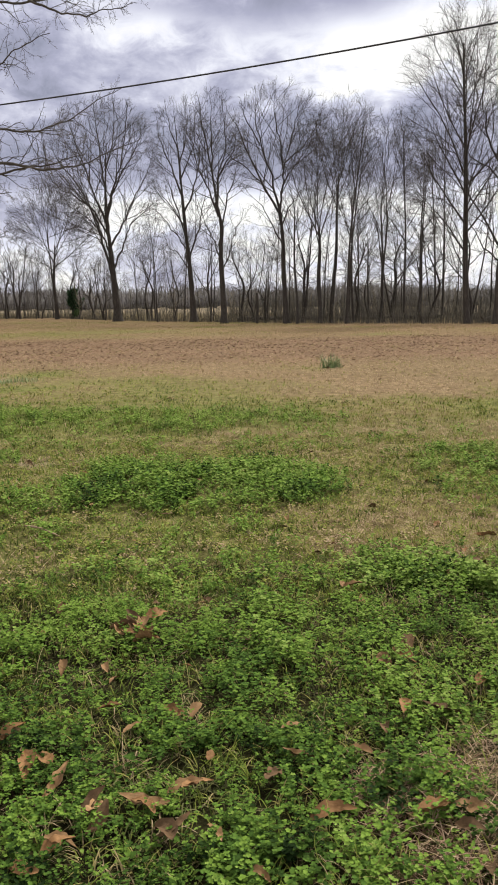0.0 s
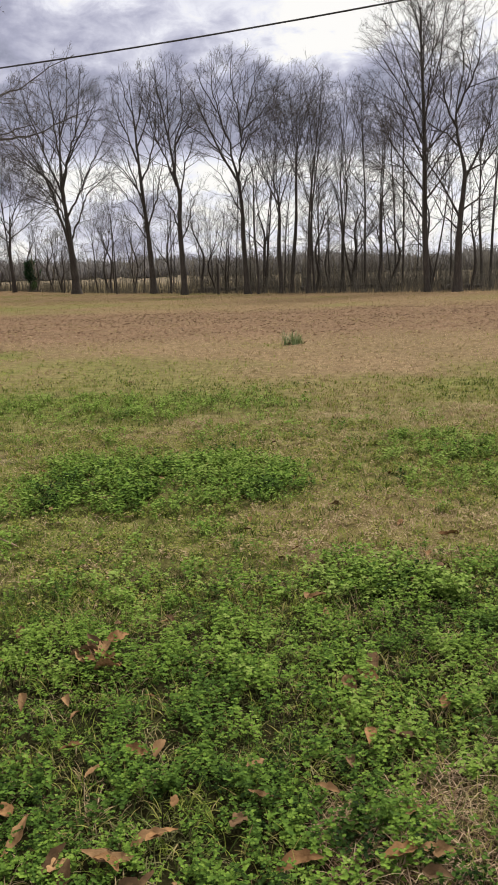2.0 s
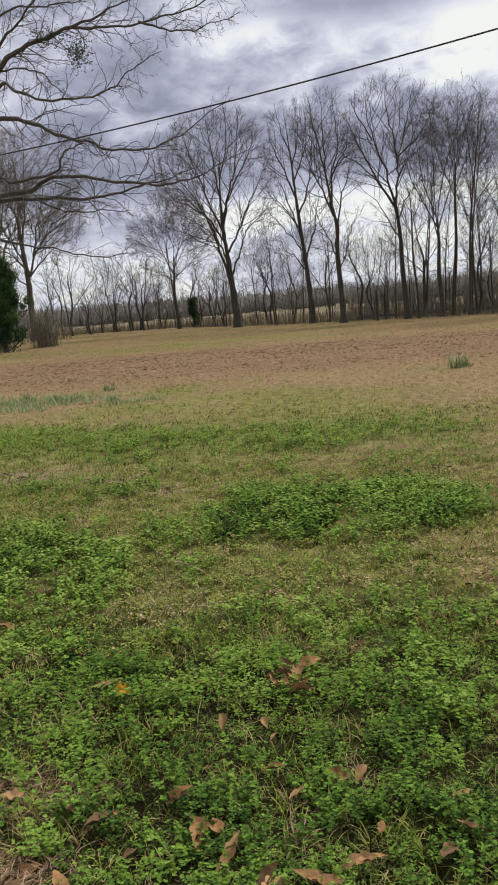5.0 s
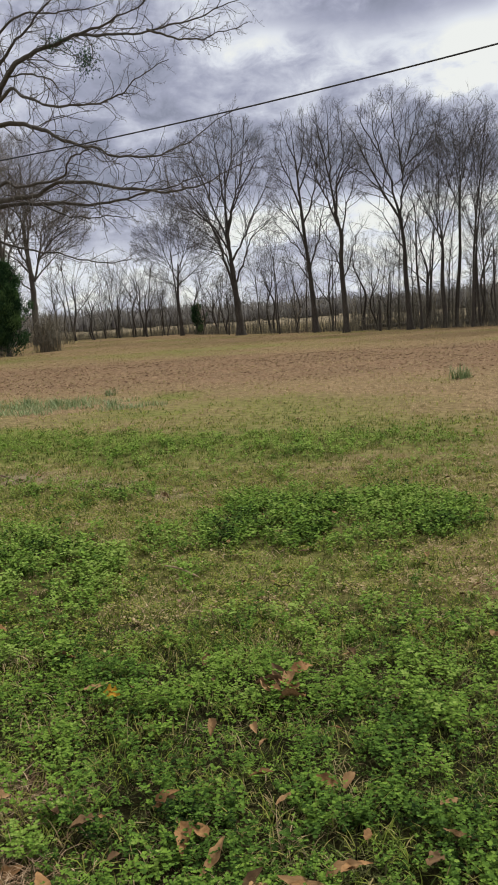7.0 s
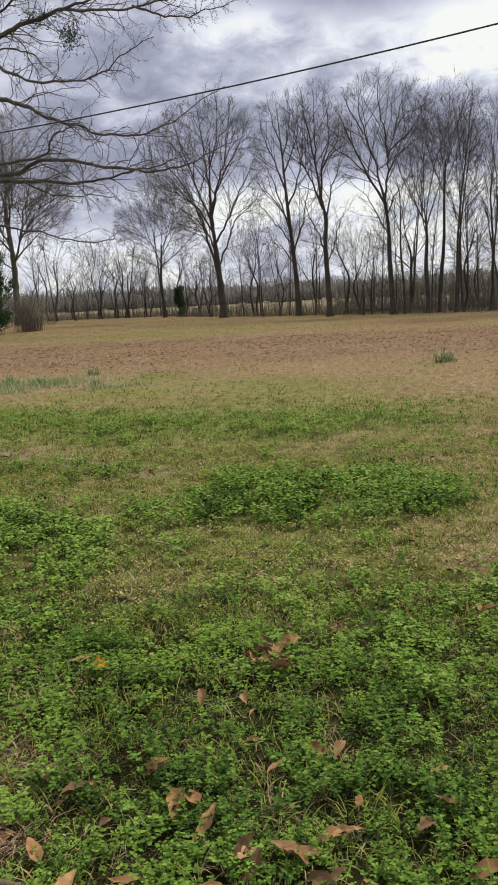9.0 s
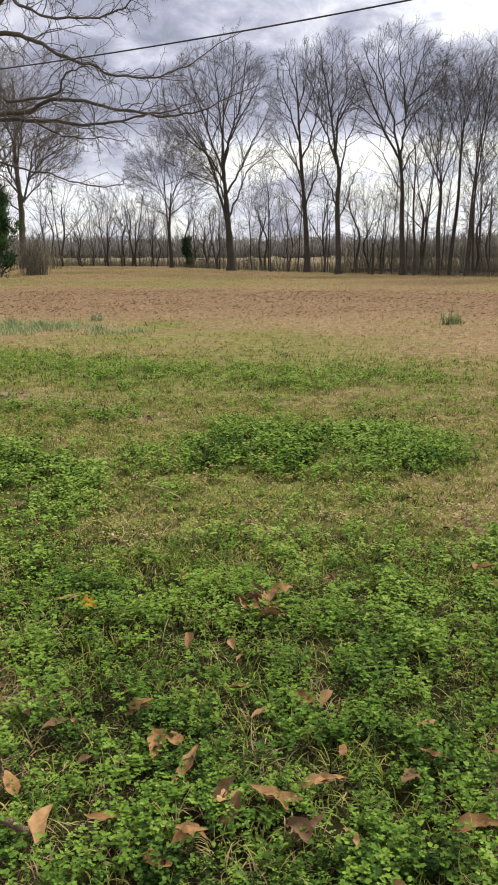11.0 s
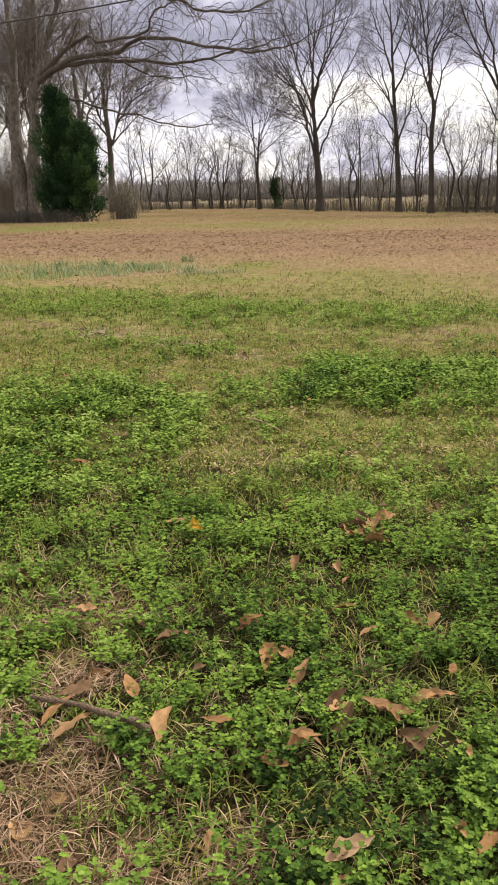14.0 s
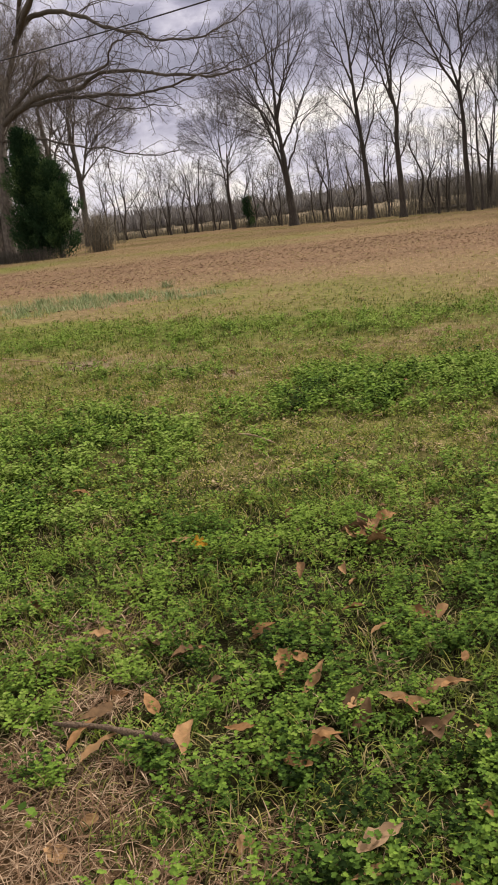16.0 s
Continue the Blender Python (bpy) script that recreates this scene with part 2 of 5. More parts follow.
def mesh_np(name, verts, faces, mat, tint=None, smooth=False):
    """A mesh from arrays: vertices, faces that all have the same number of corners, and a value 'tint' for each vertex."""
    me = bpy.data.meshes.new(name)
    verts, faces = np.asarray(verts, np.float32), np.asarray(faces, np.int32)
    k = faces.shape[1]
    me.vertices.add(len(verts))
    me.vertices.foreach_set("co", verts.ravel())
    me.loops.add(faces.size)
    me.loops.foreach_set("vertex_index", faces.ravel())
    me.polygons.add(len(faces))
    me.polygons.foreach_set("loop_start", np.arange(0, faces.size, k, dtype=np.int32))
    me.polygons.foreach_set("loop_total", np.full(len(faces), k, np.int32))
    if smooth:
        me.polygons.foreach_set("use_smooth", np.ones(len(faces), bool))
    if tint is not None:
        me.attributes.new("tint", "FLOAT", "POINT").data.foreach_set("value", np.asarray(tint, np.float32))
    me.materials.append(mat)
    me.update(calc_edges=True)
    me.validate()
    return me


def part(name, me, parent, label="", kind=""):
    ob = new(name, me)
    ob.parent = parent
    return tagged(ob, label=label, kind=kind)


def tubes(lines, sides):
    """Tapered tubes: lines of (points, radii). Returns vertices and quads."""
    groups, vs, fs, base = {}, [], [], 0
    for pts, rad in lines:
        groups.setdefault(len(pts), []).append((pts, rad))
    ang = np.arange(sides) * 2 * np.pi / sides
    ca, sa = np.cos(ang), np.sin(ang)
    for n, items in groups.items():
        P = np.array([i[0] for i in items], float)
        R = np.array([i[1] for i in items], float)
        ax = P[:, -1] - P[:, 0]
        ax /= np.linalg.norm(ax, axis=1, keepdims=True) + 1e-9
        ref = np.where(np.abs(ax[:, 2:3]) > 0.9, [[1.0, 0, 0]], [[0, 0, 1.0]])
        a = np.cross(ax, ref)
        a /= np.linalg.norm(a, axis=1, keepdims=True) + 1e-9
        b = np.cross(ax, a)
        ring = ca[None, :, None] * a[:, None, :] + sa[None, :, None] * b[:, None, :]
        V = P[:, :, None, :] + R[:, :, None, None] * ring[:, None, :, :]
        vs.append(V.reshape(-1, 3))
        s = np.arange(sides)
        s2 = (s + 1) % sides
        k = np.arange(n - 1)[:, None]
        q = np.stack([k * sides + s, k * sides + s2, (k + 1) * sides + s2, (k + 1) * sides + s], -1).reshape(-1, 4)
        off = base + np.arange(len(items))[:, None, None] * (n * sides)
        fs.append((q[None] + off).reshape(-1, 4))
        base += len(items) * n * sides
    return np.concatenate(vs), np.concatenate(fs)


def spikes(lines, rng_seed=0):
    """Straight twigs as three-sided spikes, from lines of two points. Returns vertices and triangles."""
    P = np.array([(q[0][0], q[0][-1]) for q in lines], float)
    r = np.array([q[1][0] for q in lines], float)
    ax = P[:, 1] - P[:, 0]
    ax /= np.linalg.norm(ax, axis=1, keepdims=True) + 1e-9
    ref = np.where(np.abs(ax[:, 2:3]) > 0.9, [[1.0, 0, 0]], [[0, 0, 1.0]])
    a = np.cross(ax, ref)
    a /= np.linalg.norm(a, axis=1, keepdims=True) + 1e-9
    b = np.cross(ax, a)
    V = np.stack([P[:, 0] + r[:, None] * a, P[:, 0] + r[:, None] * (-0.5 * a + 0.866 * b), P[:, 0] + r[:, None] * (-0.5 * a - 0.866 * b), P[:, 1]], 1)
    F = np.array([[0, 1, 3], [1, 2, 3], [2, 0, 3]])[None] + 4 * np.arange(len(lines))[:, None, None]
    return V.reshape(-1, 3), F.reshape(-1, 3)


def wisp(lines):
    """Bent twigs as tubes and straight ones as spikes, all in triangles."""
    bent, straight = [q for q in lines if len(q[0]) > 2], [q for q in lines if len(q[0]) == 2]
    if not bent:
        return spikes(straight)
    V, F = tubes(bent, 3)
    F = np.concatenate([F[:, [0, 1, 2]], F[:, [0, 2, 3]]])
    if straight:
        V2, F2 = spikes(straight)
        V, F = np.concatenate([V, V2]), np.concatenate([F, F2 + len(V)])
    return V, F


def scatter(templates, xs, ys, zs, yaw, scale, tint, pick=None, tilt=None):
    """Lays copies of small templates (vertices, triangles, tint offsets) on the ground and joins them."""
    pick = RNG.integers(0, len(templates), len(xs)) if pick is None else pick
    vs, fs, ts, base = [], [], [], 0
    for k, (V, F, T) in enumerate(templates):
        w = np.nonzero(pick == k)[0]
        if not len(w):
            continue
        c, s = np.cos(yaw[w])[:, None], np.sin(yaw[w])[:, None]
        sc = scale[w][:, None]
        X, Y, Z = V[None, :, 0] * sc, V[None, :, 1] * sc, V[None, :, 2] * sc
        if tilt is not None:
            ct, st = np.cos(tilt[w])[:, None], np.sin(tilt[w])[:, None]
            X, Z = X * ct + Z * st, -X * st + Z * ct
        P = np.stack([X * c - Y * s + xs[w][:, None], X * s + Y * c + ys[w][:, None], Z + zs[w][:, None]], -1)
        vs.append(P.reshape(-1, 3))
        fs.append((F[None] + (base + np.arange(len(w)) * len(V))[:, None, None]).reshape(-1, 3))
        ts.append(np.clip(tint[w][:, None] + T[None], 0, 1).ravel())
        base += len(w) * len(V)
    return np.concatenate(vs), np.concatenate(fs), np.concatenate(ts)


# ---- the lie of the land and what grows where ----
def land(x, y):
    r = np.hypot(x, y)
    near = np.clip((r - 0.2) / 3, 0.3, 1)
    return near * (0.05 * (fbm(x, y, 1.3, 3) - 0.5) + 0.10 * (fbm(x + 40, y, 7.0, 2) - 0.5) * np.clip(r / 15, 0, 1))


def oval(x, y, cx, cy, rx, ry, rag=0.6, size=0.7):
    q = np.sqrt(((x - cx) / rx) ** 2 + ((y - cy) / ry) ** 2) + rag * (fbm(x + 5 * cx, y, size, 3) - 0.5) * 2
    return np.clip((1.15 - q) / 0.35, 0, 1)


def strip(v, a, b, soft):
    return np.clip((v - a) / soft + 0.5, 0, 1) * np.clip((b - v) / soft + 0.5, 0, 1)


def growth(x, y):
    """How much broad-leaved weed, green grass, fallen-leaf litter and dead straw there is at each place, 0 to 1."""
    rag = (fbm(x, y, 1.1, 4) - 0.5) * 2
    slow = (fbm(x + 90, y, 4.0, 3) - 0.5) * 2
    spot = (fbm(x + 15, y + 44, 0.35, 3) - 0.5) * 2
    edge = 5.2 + 0.35 * np.sin(1.1 * x + 0.6) - 0.28 * np.clip(x, -1, 2) + 0.9 * rag
    weed = np.clip((edge - y) / 1.2, 0, 1) * np.clip(0.95 + 0.7 * rag + 0.5 * spot, 0.45, 1)
    weed = np.maximum(weed, oval(x, y, -0.35, 7.05, 1.35, 1.0) * np.clip(1.1 + spot, 0.75, 1))
    weed = np.maximum(weed, 0.9 * oval(x, y, -2.9, 5.5, 1.25, 1.25) * np.clip(0.95 + spot, 0.5, 1))
    weed = np.maximum(weed, 0.6 * oval(x, y, 2.1, 7.9, 0.8, 0.55))
    weed = np.maximum(weed, 0.4 * oval(x, y, -3.0, 8.4, 1.2, 0.6))
    lush = strip(y + 1.3 * slow + 0.8 * rag, 9.9, 12.7, 1.4) * np.clip((1.1 - x + 0.8 * slow) / 1.0, 0, 1) * np.clip((x + 12) / 3, 0, 1)
    weed = np.maximum(weed, np.clip(0.55 + 0.9 * rag, 0.1, 1) * lush)
    weed = np.maximum(weed, np.clip(0.16 + 0.4 * rag + 0.3 * spot, 0, 0.4) * (y < 9.5))
    straw = oval(x, y, -1.28, 1.70, 0.46, 0.54, 0.8, 0.3)
    straw = np.maximum(straw, 0.45 * oval(x, y, -1.55, 2.75, 0.35, 0.22, 0.7, 0.3))
    straw = np.maximum(straw, 0.85 * oval(x, y, -0.82, 1.45, 0.45, 0.26, 0.9, 0.3))
    straw = np.maximum(straw, 0.55 * oval(x, y, 0.75, 2.2, 0.4, 0.4, 0.9, 0.3))
    straw = np.maximum(straw, 0.5 * oval(x, y, 1.1, 5.5, 0.9, 0.9, 0.7, 0.5))
    weed = weed * (1 - 0.85 * straw)
    green = 0.66 + 0.4 * slow + 0.35 * rag + 0.5 * lush
    green = np.where(y + 2.2 * slow + 0.5 * rag > 13.5, 0.12 + 0.8 * slow + 0.25 * rag, green)
    green = green + 0.25 * strip(y + slow, 15.5, 20.0, 1.5) * np.clip((1 - x) / 6, 0.2, 1) - 0.50 * oval(x, y, 1.6, 10.6, 2.2, 2.0) - 0.22 * strip(y + 0.6 * rag, 8.5, 9.8, 0.7)
    green = green + 0.5 * oval(x, y, -6.8, 15.0, 3.8, 1.6, 0.6, 1.2)
    green = green - 0.40 * oval(x, y, 1.2, 5.5, 1.0, 1.1) + 0.45 * strip(y + 0.5 * rag, 18.3, 20.8, 0.8) * np.clip(0.5 + 2 * slow, 0, 1)
    green = green * (1 - 0.6 * straw)
    litter = strip(y + 2.0 * slow, 21.5, 37.0, 4.0)
    green = np.where(y > 20.5, green * (1 - litter) * 0.8, green)
    green = green + 0.35 * strip(y + 2.5 * slow, 42, 50, 5) * np.clip((-x - 2) / 8, 0, 1)
    return np.clip(weed, 0, 1), np.clip(green, 0, 1), np.clip(litter, 0, 1), np.clip(straw, 0, 1)


EDGE_X = np.array([-140, -60, -34, -23, -12, -4.7, 2, 6.6, 14.5, 25, 40, 120], float)
EDGE_Y = np.array([112, 110, 106, 102, 81, 72, 66.5, 61.5, 57, 53, 48, 30], float)


def tree_edge(x):
    return np.interp(x, EDGE_X, EDGE_Y)


# ---- ground ----
ang = np.concatenate([np.linspace(-50, 40, 180), np.linspace(40, 310, 80)[1:-1]])
ang = np.radians(ang)
rad = np.concatenate([[0.0], np.geomspace(0.35, 120, 160), np.geomspace(130, 3500, 22)])
A, Rr = np.meshgrid(ang, rad)
gx, gy = Rr * np.sin(A), Rr * np.cos(A)
gz = land(gx, gy) * np.clip((400 - Rr) / 300, 0, 1)
na, nr = len(ang), len(rad)
i, j = np.meshgrid(np.arange(nr - 1), np.arange(na), indexing="ij")
quads = np.stack([i * na + j, i * na + (j + 1) % na, (i + 1) * na + (j + 1) % na, (i + 1) * na + j], -1).reshape(-1, 4)
me = mesh_np("ground", np.stack([gx, gy, gz], -1).reshape(-1, 3), quads, SOIL, smooth=True)
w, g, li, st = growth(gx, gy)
beyond = np.clip((gy - tree_edge(gx) - 1) / 4, 0, 1)[..., None]
farther = np.clip((gy - tree_edge(gx) - 45) / 45, 0, 1)[..., None]
tan = np.array([0.215, 0.155, 0.098])
gold = np.array([0.215, 0.15, 0.094])
cover = tan + (gold - tan) * np.clip((gy - 30) / 20, 0, 1)[..., None]
cover = cover + (np.array([0.135, 0.165, 0.045]) - cover) * (0.9 * g)[..., None]
cover = cover + (np.array([0.20, 0.135, 0.093]) - cover) * li[..., None]
cover = cover + (np.array([0.17, 0.11, 0.062]) - cover) * st[..., None]
thatch = np.clip((13 - gy + 3 * (fbm(gx, gy, 3.0, 3) - 0.5)) / 4, 0, 1) * (1 - st)
cover = cover + (np.array([0.155, 0.152, 0.058]) - cover) * (0.85 * thatch)[..., None]
# shade in the gaps among the weeds, put into the soil colour as near-black
gap_shade = np.clip(np.maximum(w, 0.95 * np.clip((5.2 - gy + 1.6 * (fbm(gx + 9, gy, 1.0, 3) - 0.5)) / 1.6, 0, 1)) * np.clip((6.2 - gy) / 1.5, 0.35, 1) - 0.5 * st, 0, 1) * np.clip((46 - np.abs(np.degrees(np.arctan2(gx, gy)) + 6) + 26 * (fbm(gx, gy, 0.7, 3) - 0.5)) / 20, 0.35, 1)
cover = cover + (np.array([0.012, 0.011, 0.006]) - cover) * (0.92 * gap_shade)[..., None]
cover = cover + (np.array([0.12, 0.10, 0.06]) - cover) * beyond * 0.8
cover = cover + (np.array([0.26, 0.215, 0.165]) - cover) * farther
bald = np.maximum.reduce([oval(gx, gy, -4.1, 9.2, 0.5, 0.3, 0.8, 0.3), oval(gx, gy, -2.05, 8.05, 0.4, 0.22, 0.8, 0.3), oval(gx, gy, -3.0, 8.7, 0.4, 0.25, 0.8, 0.3)])
cover = cover + (np.array([0.21, 0.17, 0.13]) - cover) * (0.85 * bald)[..., None]
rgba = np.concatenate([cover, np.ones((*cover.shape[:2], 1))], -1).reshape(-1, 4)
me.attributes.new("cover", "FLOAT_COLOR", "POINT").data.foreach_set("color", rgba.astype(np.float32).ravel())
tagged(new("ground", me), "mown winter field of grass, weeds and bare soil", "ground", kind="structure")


# ---- trees ----
def perp(d, rng):
    v = Vector((rng.uniform(-1, 1), rng.uniform(-1, 1), rng.uniform(-1, 1)))
    v = v - d * v.dot(d)
    return v.normalized() if v.length > 1e-4 else Vector((1, 0, 0))


def shoot(p, d, length, r0, r1, n, wob, up, rng):
    """A bending shoot from p along d: points and radii."""
    pts, rads, d = [p.copy()], [r0], d.normalized()
    for k in range(1, n):
        d = (d + perp(d, rng) * wob * rng.random() + Vector((0, 0, up))).normalized()
        p = p + d * (length / (n - 1))
        pts.append(p.copy())
        rads.append(r0 + (r1 - r0) * (k / (n - 1)))
    return pts, rads


def along(pts, rads, f):
    q = f * (len(pts) - 1)
    k = min(int(q), len(pts) - 2)
    return pts[k].lerp(pts[k + 1], q - k), (pts[k + 1] - pts[k]).normalized(), rads[k] + (rads[k + 1] - rads[k]) * (q - k)


def reach(p, d, shell):
    """How far it is from p along d to the crown's outline, an ellipsoid (middle, half width, half height)."""
    mid, a, c = shell
    q, w = p - mid, d
    q, w = Vector((q.x / a, q.y / a, q.z / c)), Vector((w.x / a, w.y / a, w.z / c))
    A, B, C = w.dot(w), q.dot(w), q.dot(q) - 1
    disc = B * B - A * C
    return max((-B + math.sqrt(disc)) / A, 0.0) if disc > 0 else 0.0


def ramify(line, length, counts, rng, keep, up=0.05, ratio=0.5, first=0.25, level=0, shell=None, fine=0.008, wild=False):
    """Side shoots on a line, and theirs in turn. keep[level] takes the lines. wild: shoots that spread to all sides, as on low limbs."""
    pts, rads = line
    if level >= len(counts):
        return
    for k in range(counts[level]):
        f = first + (0.98 - first) * ((k + rng.random()) / counts[level]) ** 0.85
        p, d, r = along(pts, rads, f)
        a = radians(rng.uniform(30, 64) if level == 0 else rng.uniform(28, 70) if wild else rng.uniform(20, 48))
        side = perp(d, rng)
        if level < 2 and side.z < -0.3 and not wild:
            side.z *= -0.6
            side = (side - d * side.dot(d)).normalized()
        nd = d * math.cos(a) + side * math.sin(a)
        ln = length * ratio * rng.uniform(0.7, 1.25) * (1.2 - 0.75 * f)
        if shell:
            ln = min(ln, reach(p, nd, shell) * rng.uniform(0.8, 1.0) + 0.22)
        rr = max(min(r * rng.uniform(0.42, 0.6), 0.008 * ln + 0.006), fine)
        n = (7, 3, 2, 2)[level] if wild else (4, 2, 2, 2)[level]
        child = shoot(p, nd, ln, rr, max(rr * 0.3, 0.6 * fine), n, 0.8 if wild else 0.42 if level == 0 else 0.25, up, rng)
        keep[min(level, len(keep) - 1)].append(child)
        ramify(child, ln, counts, rng, keep, up * 0.9, ratio * 1.04, 0.15, level + 1, shell, fine, wild)


def limb_line(points, r0, r1, steps=7):
    """A limb through a few bends, rounded."""
    P = [Vector(q) for q in points]
    P = [P[0] * 2 - P[1]] + P + [P[-1] * 2 - P[-2]]
    pts = []
    for a in range(1, len(P) - 2):
        for s in range(steps):
            t = s / steps
            pts.append(0.5 * ((2 * P[a]) + (P[a + 1] - P[a - 1]) * t + (2 * P[a - 1] - 5 * P[a] + 4 * P[a + 1] - P[a + 2]) * t * t
                              + (3 * P[a] - P[a - 1] - 3 * P[a + 1] + P[a + 2]) * t ** 3))
    pts.append(P[-2].copy())
    m = len(pts) - 1
    return pts, [r0 + (r1 - r0) * (k / m) ** 0.8 for k in range(m + 1)]


def bare_tree(name, label, x, y, tall, r, fork, wide, lean=0.0, seed=0, base=5.0, lead=None, limbs=6, spread=38, low=0, dense=1.0, twin=None, crook=0.10, bark_mat=None, twig_mat=None,
              group="trees of the tree line", stem=None, main=()):
    """A leafless tree: flared trunk up to the height lead, main limbs that part from it above fork and fan out to a domed crown, branches on
    these, and fine twigs. twin: a lesser stem (height where it parts, run to the side, run to the back). low: thin branches under the crown.
    stem and main: bends (aside, height) of a trunk and of main limbs that are well seen; these take the place of the fan."""
    rng = random.Random(seed)
    bark_mat, twig_mat = bark_mat or BARK, twig_mat or TWIG
    thing = tagged(new(name), label, "tree", group)
    thing.location = (x, y, float(land(np.array(x), np.array(y))) - 0.08)
    lead = fork if lead is None else lead
    tip = 0.0040 * (0.6 + y / 60)
    shell = (Vector((lean * 0.8, 0, 0.5 * (base + tall))), wide, 0.5 * (tall - base))
    bx, by, ph = rng.gauss(0, crook), rng.gauss(0, crook), rng.uniform(0, 6.28)
    n = max(int(lead / 0.6), 6)
    end = 0.22 if lead > 0.7 * tall else 0.30 if lead > fork + 3 else 0.48
    pts, rads = [], []
    for k in range(n + 1):
        f = k / n
        z = lead * f
        pts.append(Vector((lean * (z / tall) ** 1.3 + bx * math.sin(2.6 * f) + 0.5 * crook * math.sin(9 * f + ph), by * math.sin(2.6 * f) + 0.5 * crook * math.sin(7 * f + 2 * ph), z)))
        rads.append(r * (1 - (1 - end) * f ** (1.0 if lead > fork + 3 else 1.5)) * (1 + 0.30 * math.exp(-z / 0.22)) * (1 + 0.04 * math.sin(5.3 * z + ph)))
    if stem:
        pts = limb_line([(a, by * z / tall, z) for a, z in stem], 1, 1, 6)[0]
        top = stem[-1][1]
        thin = 0.92 if top > 0.6 * tall else 0.55
        rads = [r * (1 - thin * (max(p.z, 0) / top) ** 0.7) * (1 + 0.35 * math.exp(-p.z / 0.3)) * (1 + 0.05 * math.sin(4.3 * p.z + ph)) for p in pts]
    stems = [("trunk", (pts, rads))]
    if twin:
        at, aside, back = twin
        p, d, rr = along(pts, rads, at / lead)
        top = lead + 1.2
        stems.append(("stem", limb_line((p - Vector((0, 0, 0.5)), p + Vector((0.35 * aside, 0.35 * back, 0.25 * (top - at))), p + Vector((0.7 * aside, 0.7 * back, 0.6 * (top - at))),
                                         p + Vector((aside, back, top - at))), 0.55 * rr, 0.26 * rr, 4)))
    for part_name, line in stems:
        V, F = tubes([line], 12)
        V = V + ((vnoise(V[:, 0] * 9 + 5, V[:, 2] * 2.5) - 0.5)[:, None] * [0.25 * r, 0.25 * r, 0])
        part(part_name, mesh_np(part_name, V, F, bark_mat, smooth=True), thing)
    twigs = []

    def sprout(line, ln, level, keep):
        """Branches along a limb, and theirs in turn, as far as the crown's outline."""
        gap = (0.62, 0.36, 0.17)[level] / dense
        count = max(int(ln / gap), 2)
        first = (0.16, 0.12, 0.05)[level]
        for k in range(count):
            f = first + (1.0 - first) * (k + rng.random()) / count
            p, d, rr = along(line[0], line[1], min(f, 0.995))
            a = radians(rng.uniform(26, 58))
            nd = d * math.cos(a) + perp(d, rng) * math.sin(a)
            if level == 0 and nd.z < 0.1:
                nd.z = 0.1 + 0.3 * rng.random()
                nd.normalize()
            room = reach(p, nd, shell)
            if level and rng.random() < min(0.16 * (room - 0.8), 0.55):     # the crown is open inside and close-twigged at its outline
                continue
            if level == 2:
                b = min(rng.uniform(0.22, 0.75), 0.3 + room)
                twigs.append(([p, p + (nd + Vector((0, 0, 0.12))) * b], [tip, 0]))
                continue
            want = (0.46 * ln * (1.25 - 0.85 * f) + 0.35) * rng.uniform(0.65, 1.25)
            length = min(want, room * rng.uniform(0.8, 1.0) + (0.30 if level else 0.2))
            r0 = max(min(0.55 * rr, 0.0085 * length + 0.006), 1.15 * tip)
            child = shoot(p, nd, length, r0, max(0.3 * r0, 0.8 * tip), 5 if level == 0 else 3, 0.24, 0.05 if level == 0 else 0.02, rng)
            (keep if level == 0 else twigs).append(child)
            sprout(child, length, level + 1, keep)

    turn = rng.uniform(0, 6.28)
    for k, bends in enumerate(main):
        deep = rng.uniform(0.25, 0.7) * (-1) ** k
        ln = sum(math.dist(a, b) for a, b in zip(bends, bends[1:]))
        rr = min(0.62 * r * (1 - 0.55 * bends[0][1] / tall), 0.0105 * ln + 0.02)
        limb = limb_line([(a, deep * abs(a - bends[0][0]), z) for a, z in bends], rr, 1.6 * tip, 4)
        for q in range(2, len(limb[0])):
            limb[0][q] = limb[0][q] + Vector((rng.gauss(0, 0.05), rng.gauss(0, 0.08), rng.gauss(0, 0.05)))
        keep = [limb]
        sprout(limb, ln, 0, keep)
        V, F = tubes(keep, 5)
        part("limb", mesh_np("limb", V, F, bark_mat, smooth=True), thing)
    for s, (part_name, line) in enumerate(stems if not main else ()):
        count = limbs if s == 0 else max(limbs // 2, 2)
        z0 = fork if s == 0 else line[0][-1].z - 0.5
        top = line[0][-1].z
        for k in range(count):
            u = (k + 0.5) / count if top > z0 + 1.5 else 1.0
            f = (z0 + (top - z0) * u - line[0][0].z) / (top - line[0][0].z) if u < 1 else rng.uniform(0.90, 0.995)
            p, d, rr = along(line[0], line[1], min(f, 0.995))
            a = radians(spread * rng.uniform(0.6, 1.15) * (1 - 0.45 * u if top > z0 + 1.5 else 1))
            az = turn + k * (2.4 if top > z0 + 1.5 else 6.283 / count) + rng.gauss(0, 0.25)
            nd = (d * math.cos(a) + Vector((math.cos(az), 0.8 * math.sin(az), 0)) * math.sin(a)).normalized()
            if top <= z0 + 1.5 and k == 0:
                nd = (d + Vector((0.12 * math.cos(az), 0, 0))).normalized()
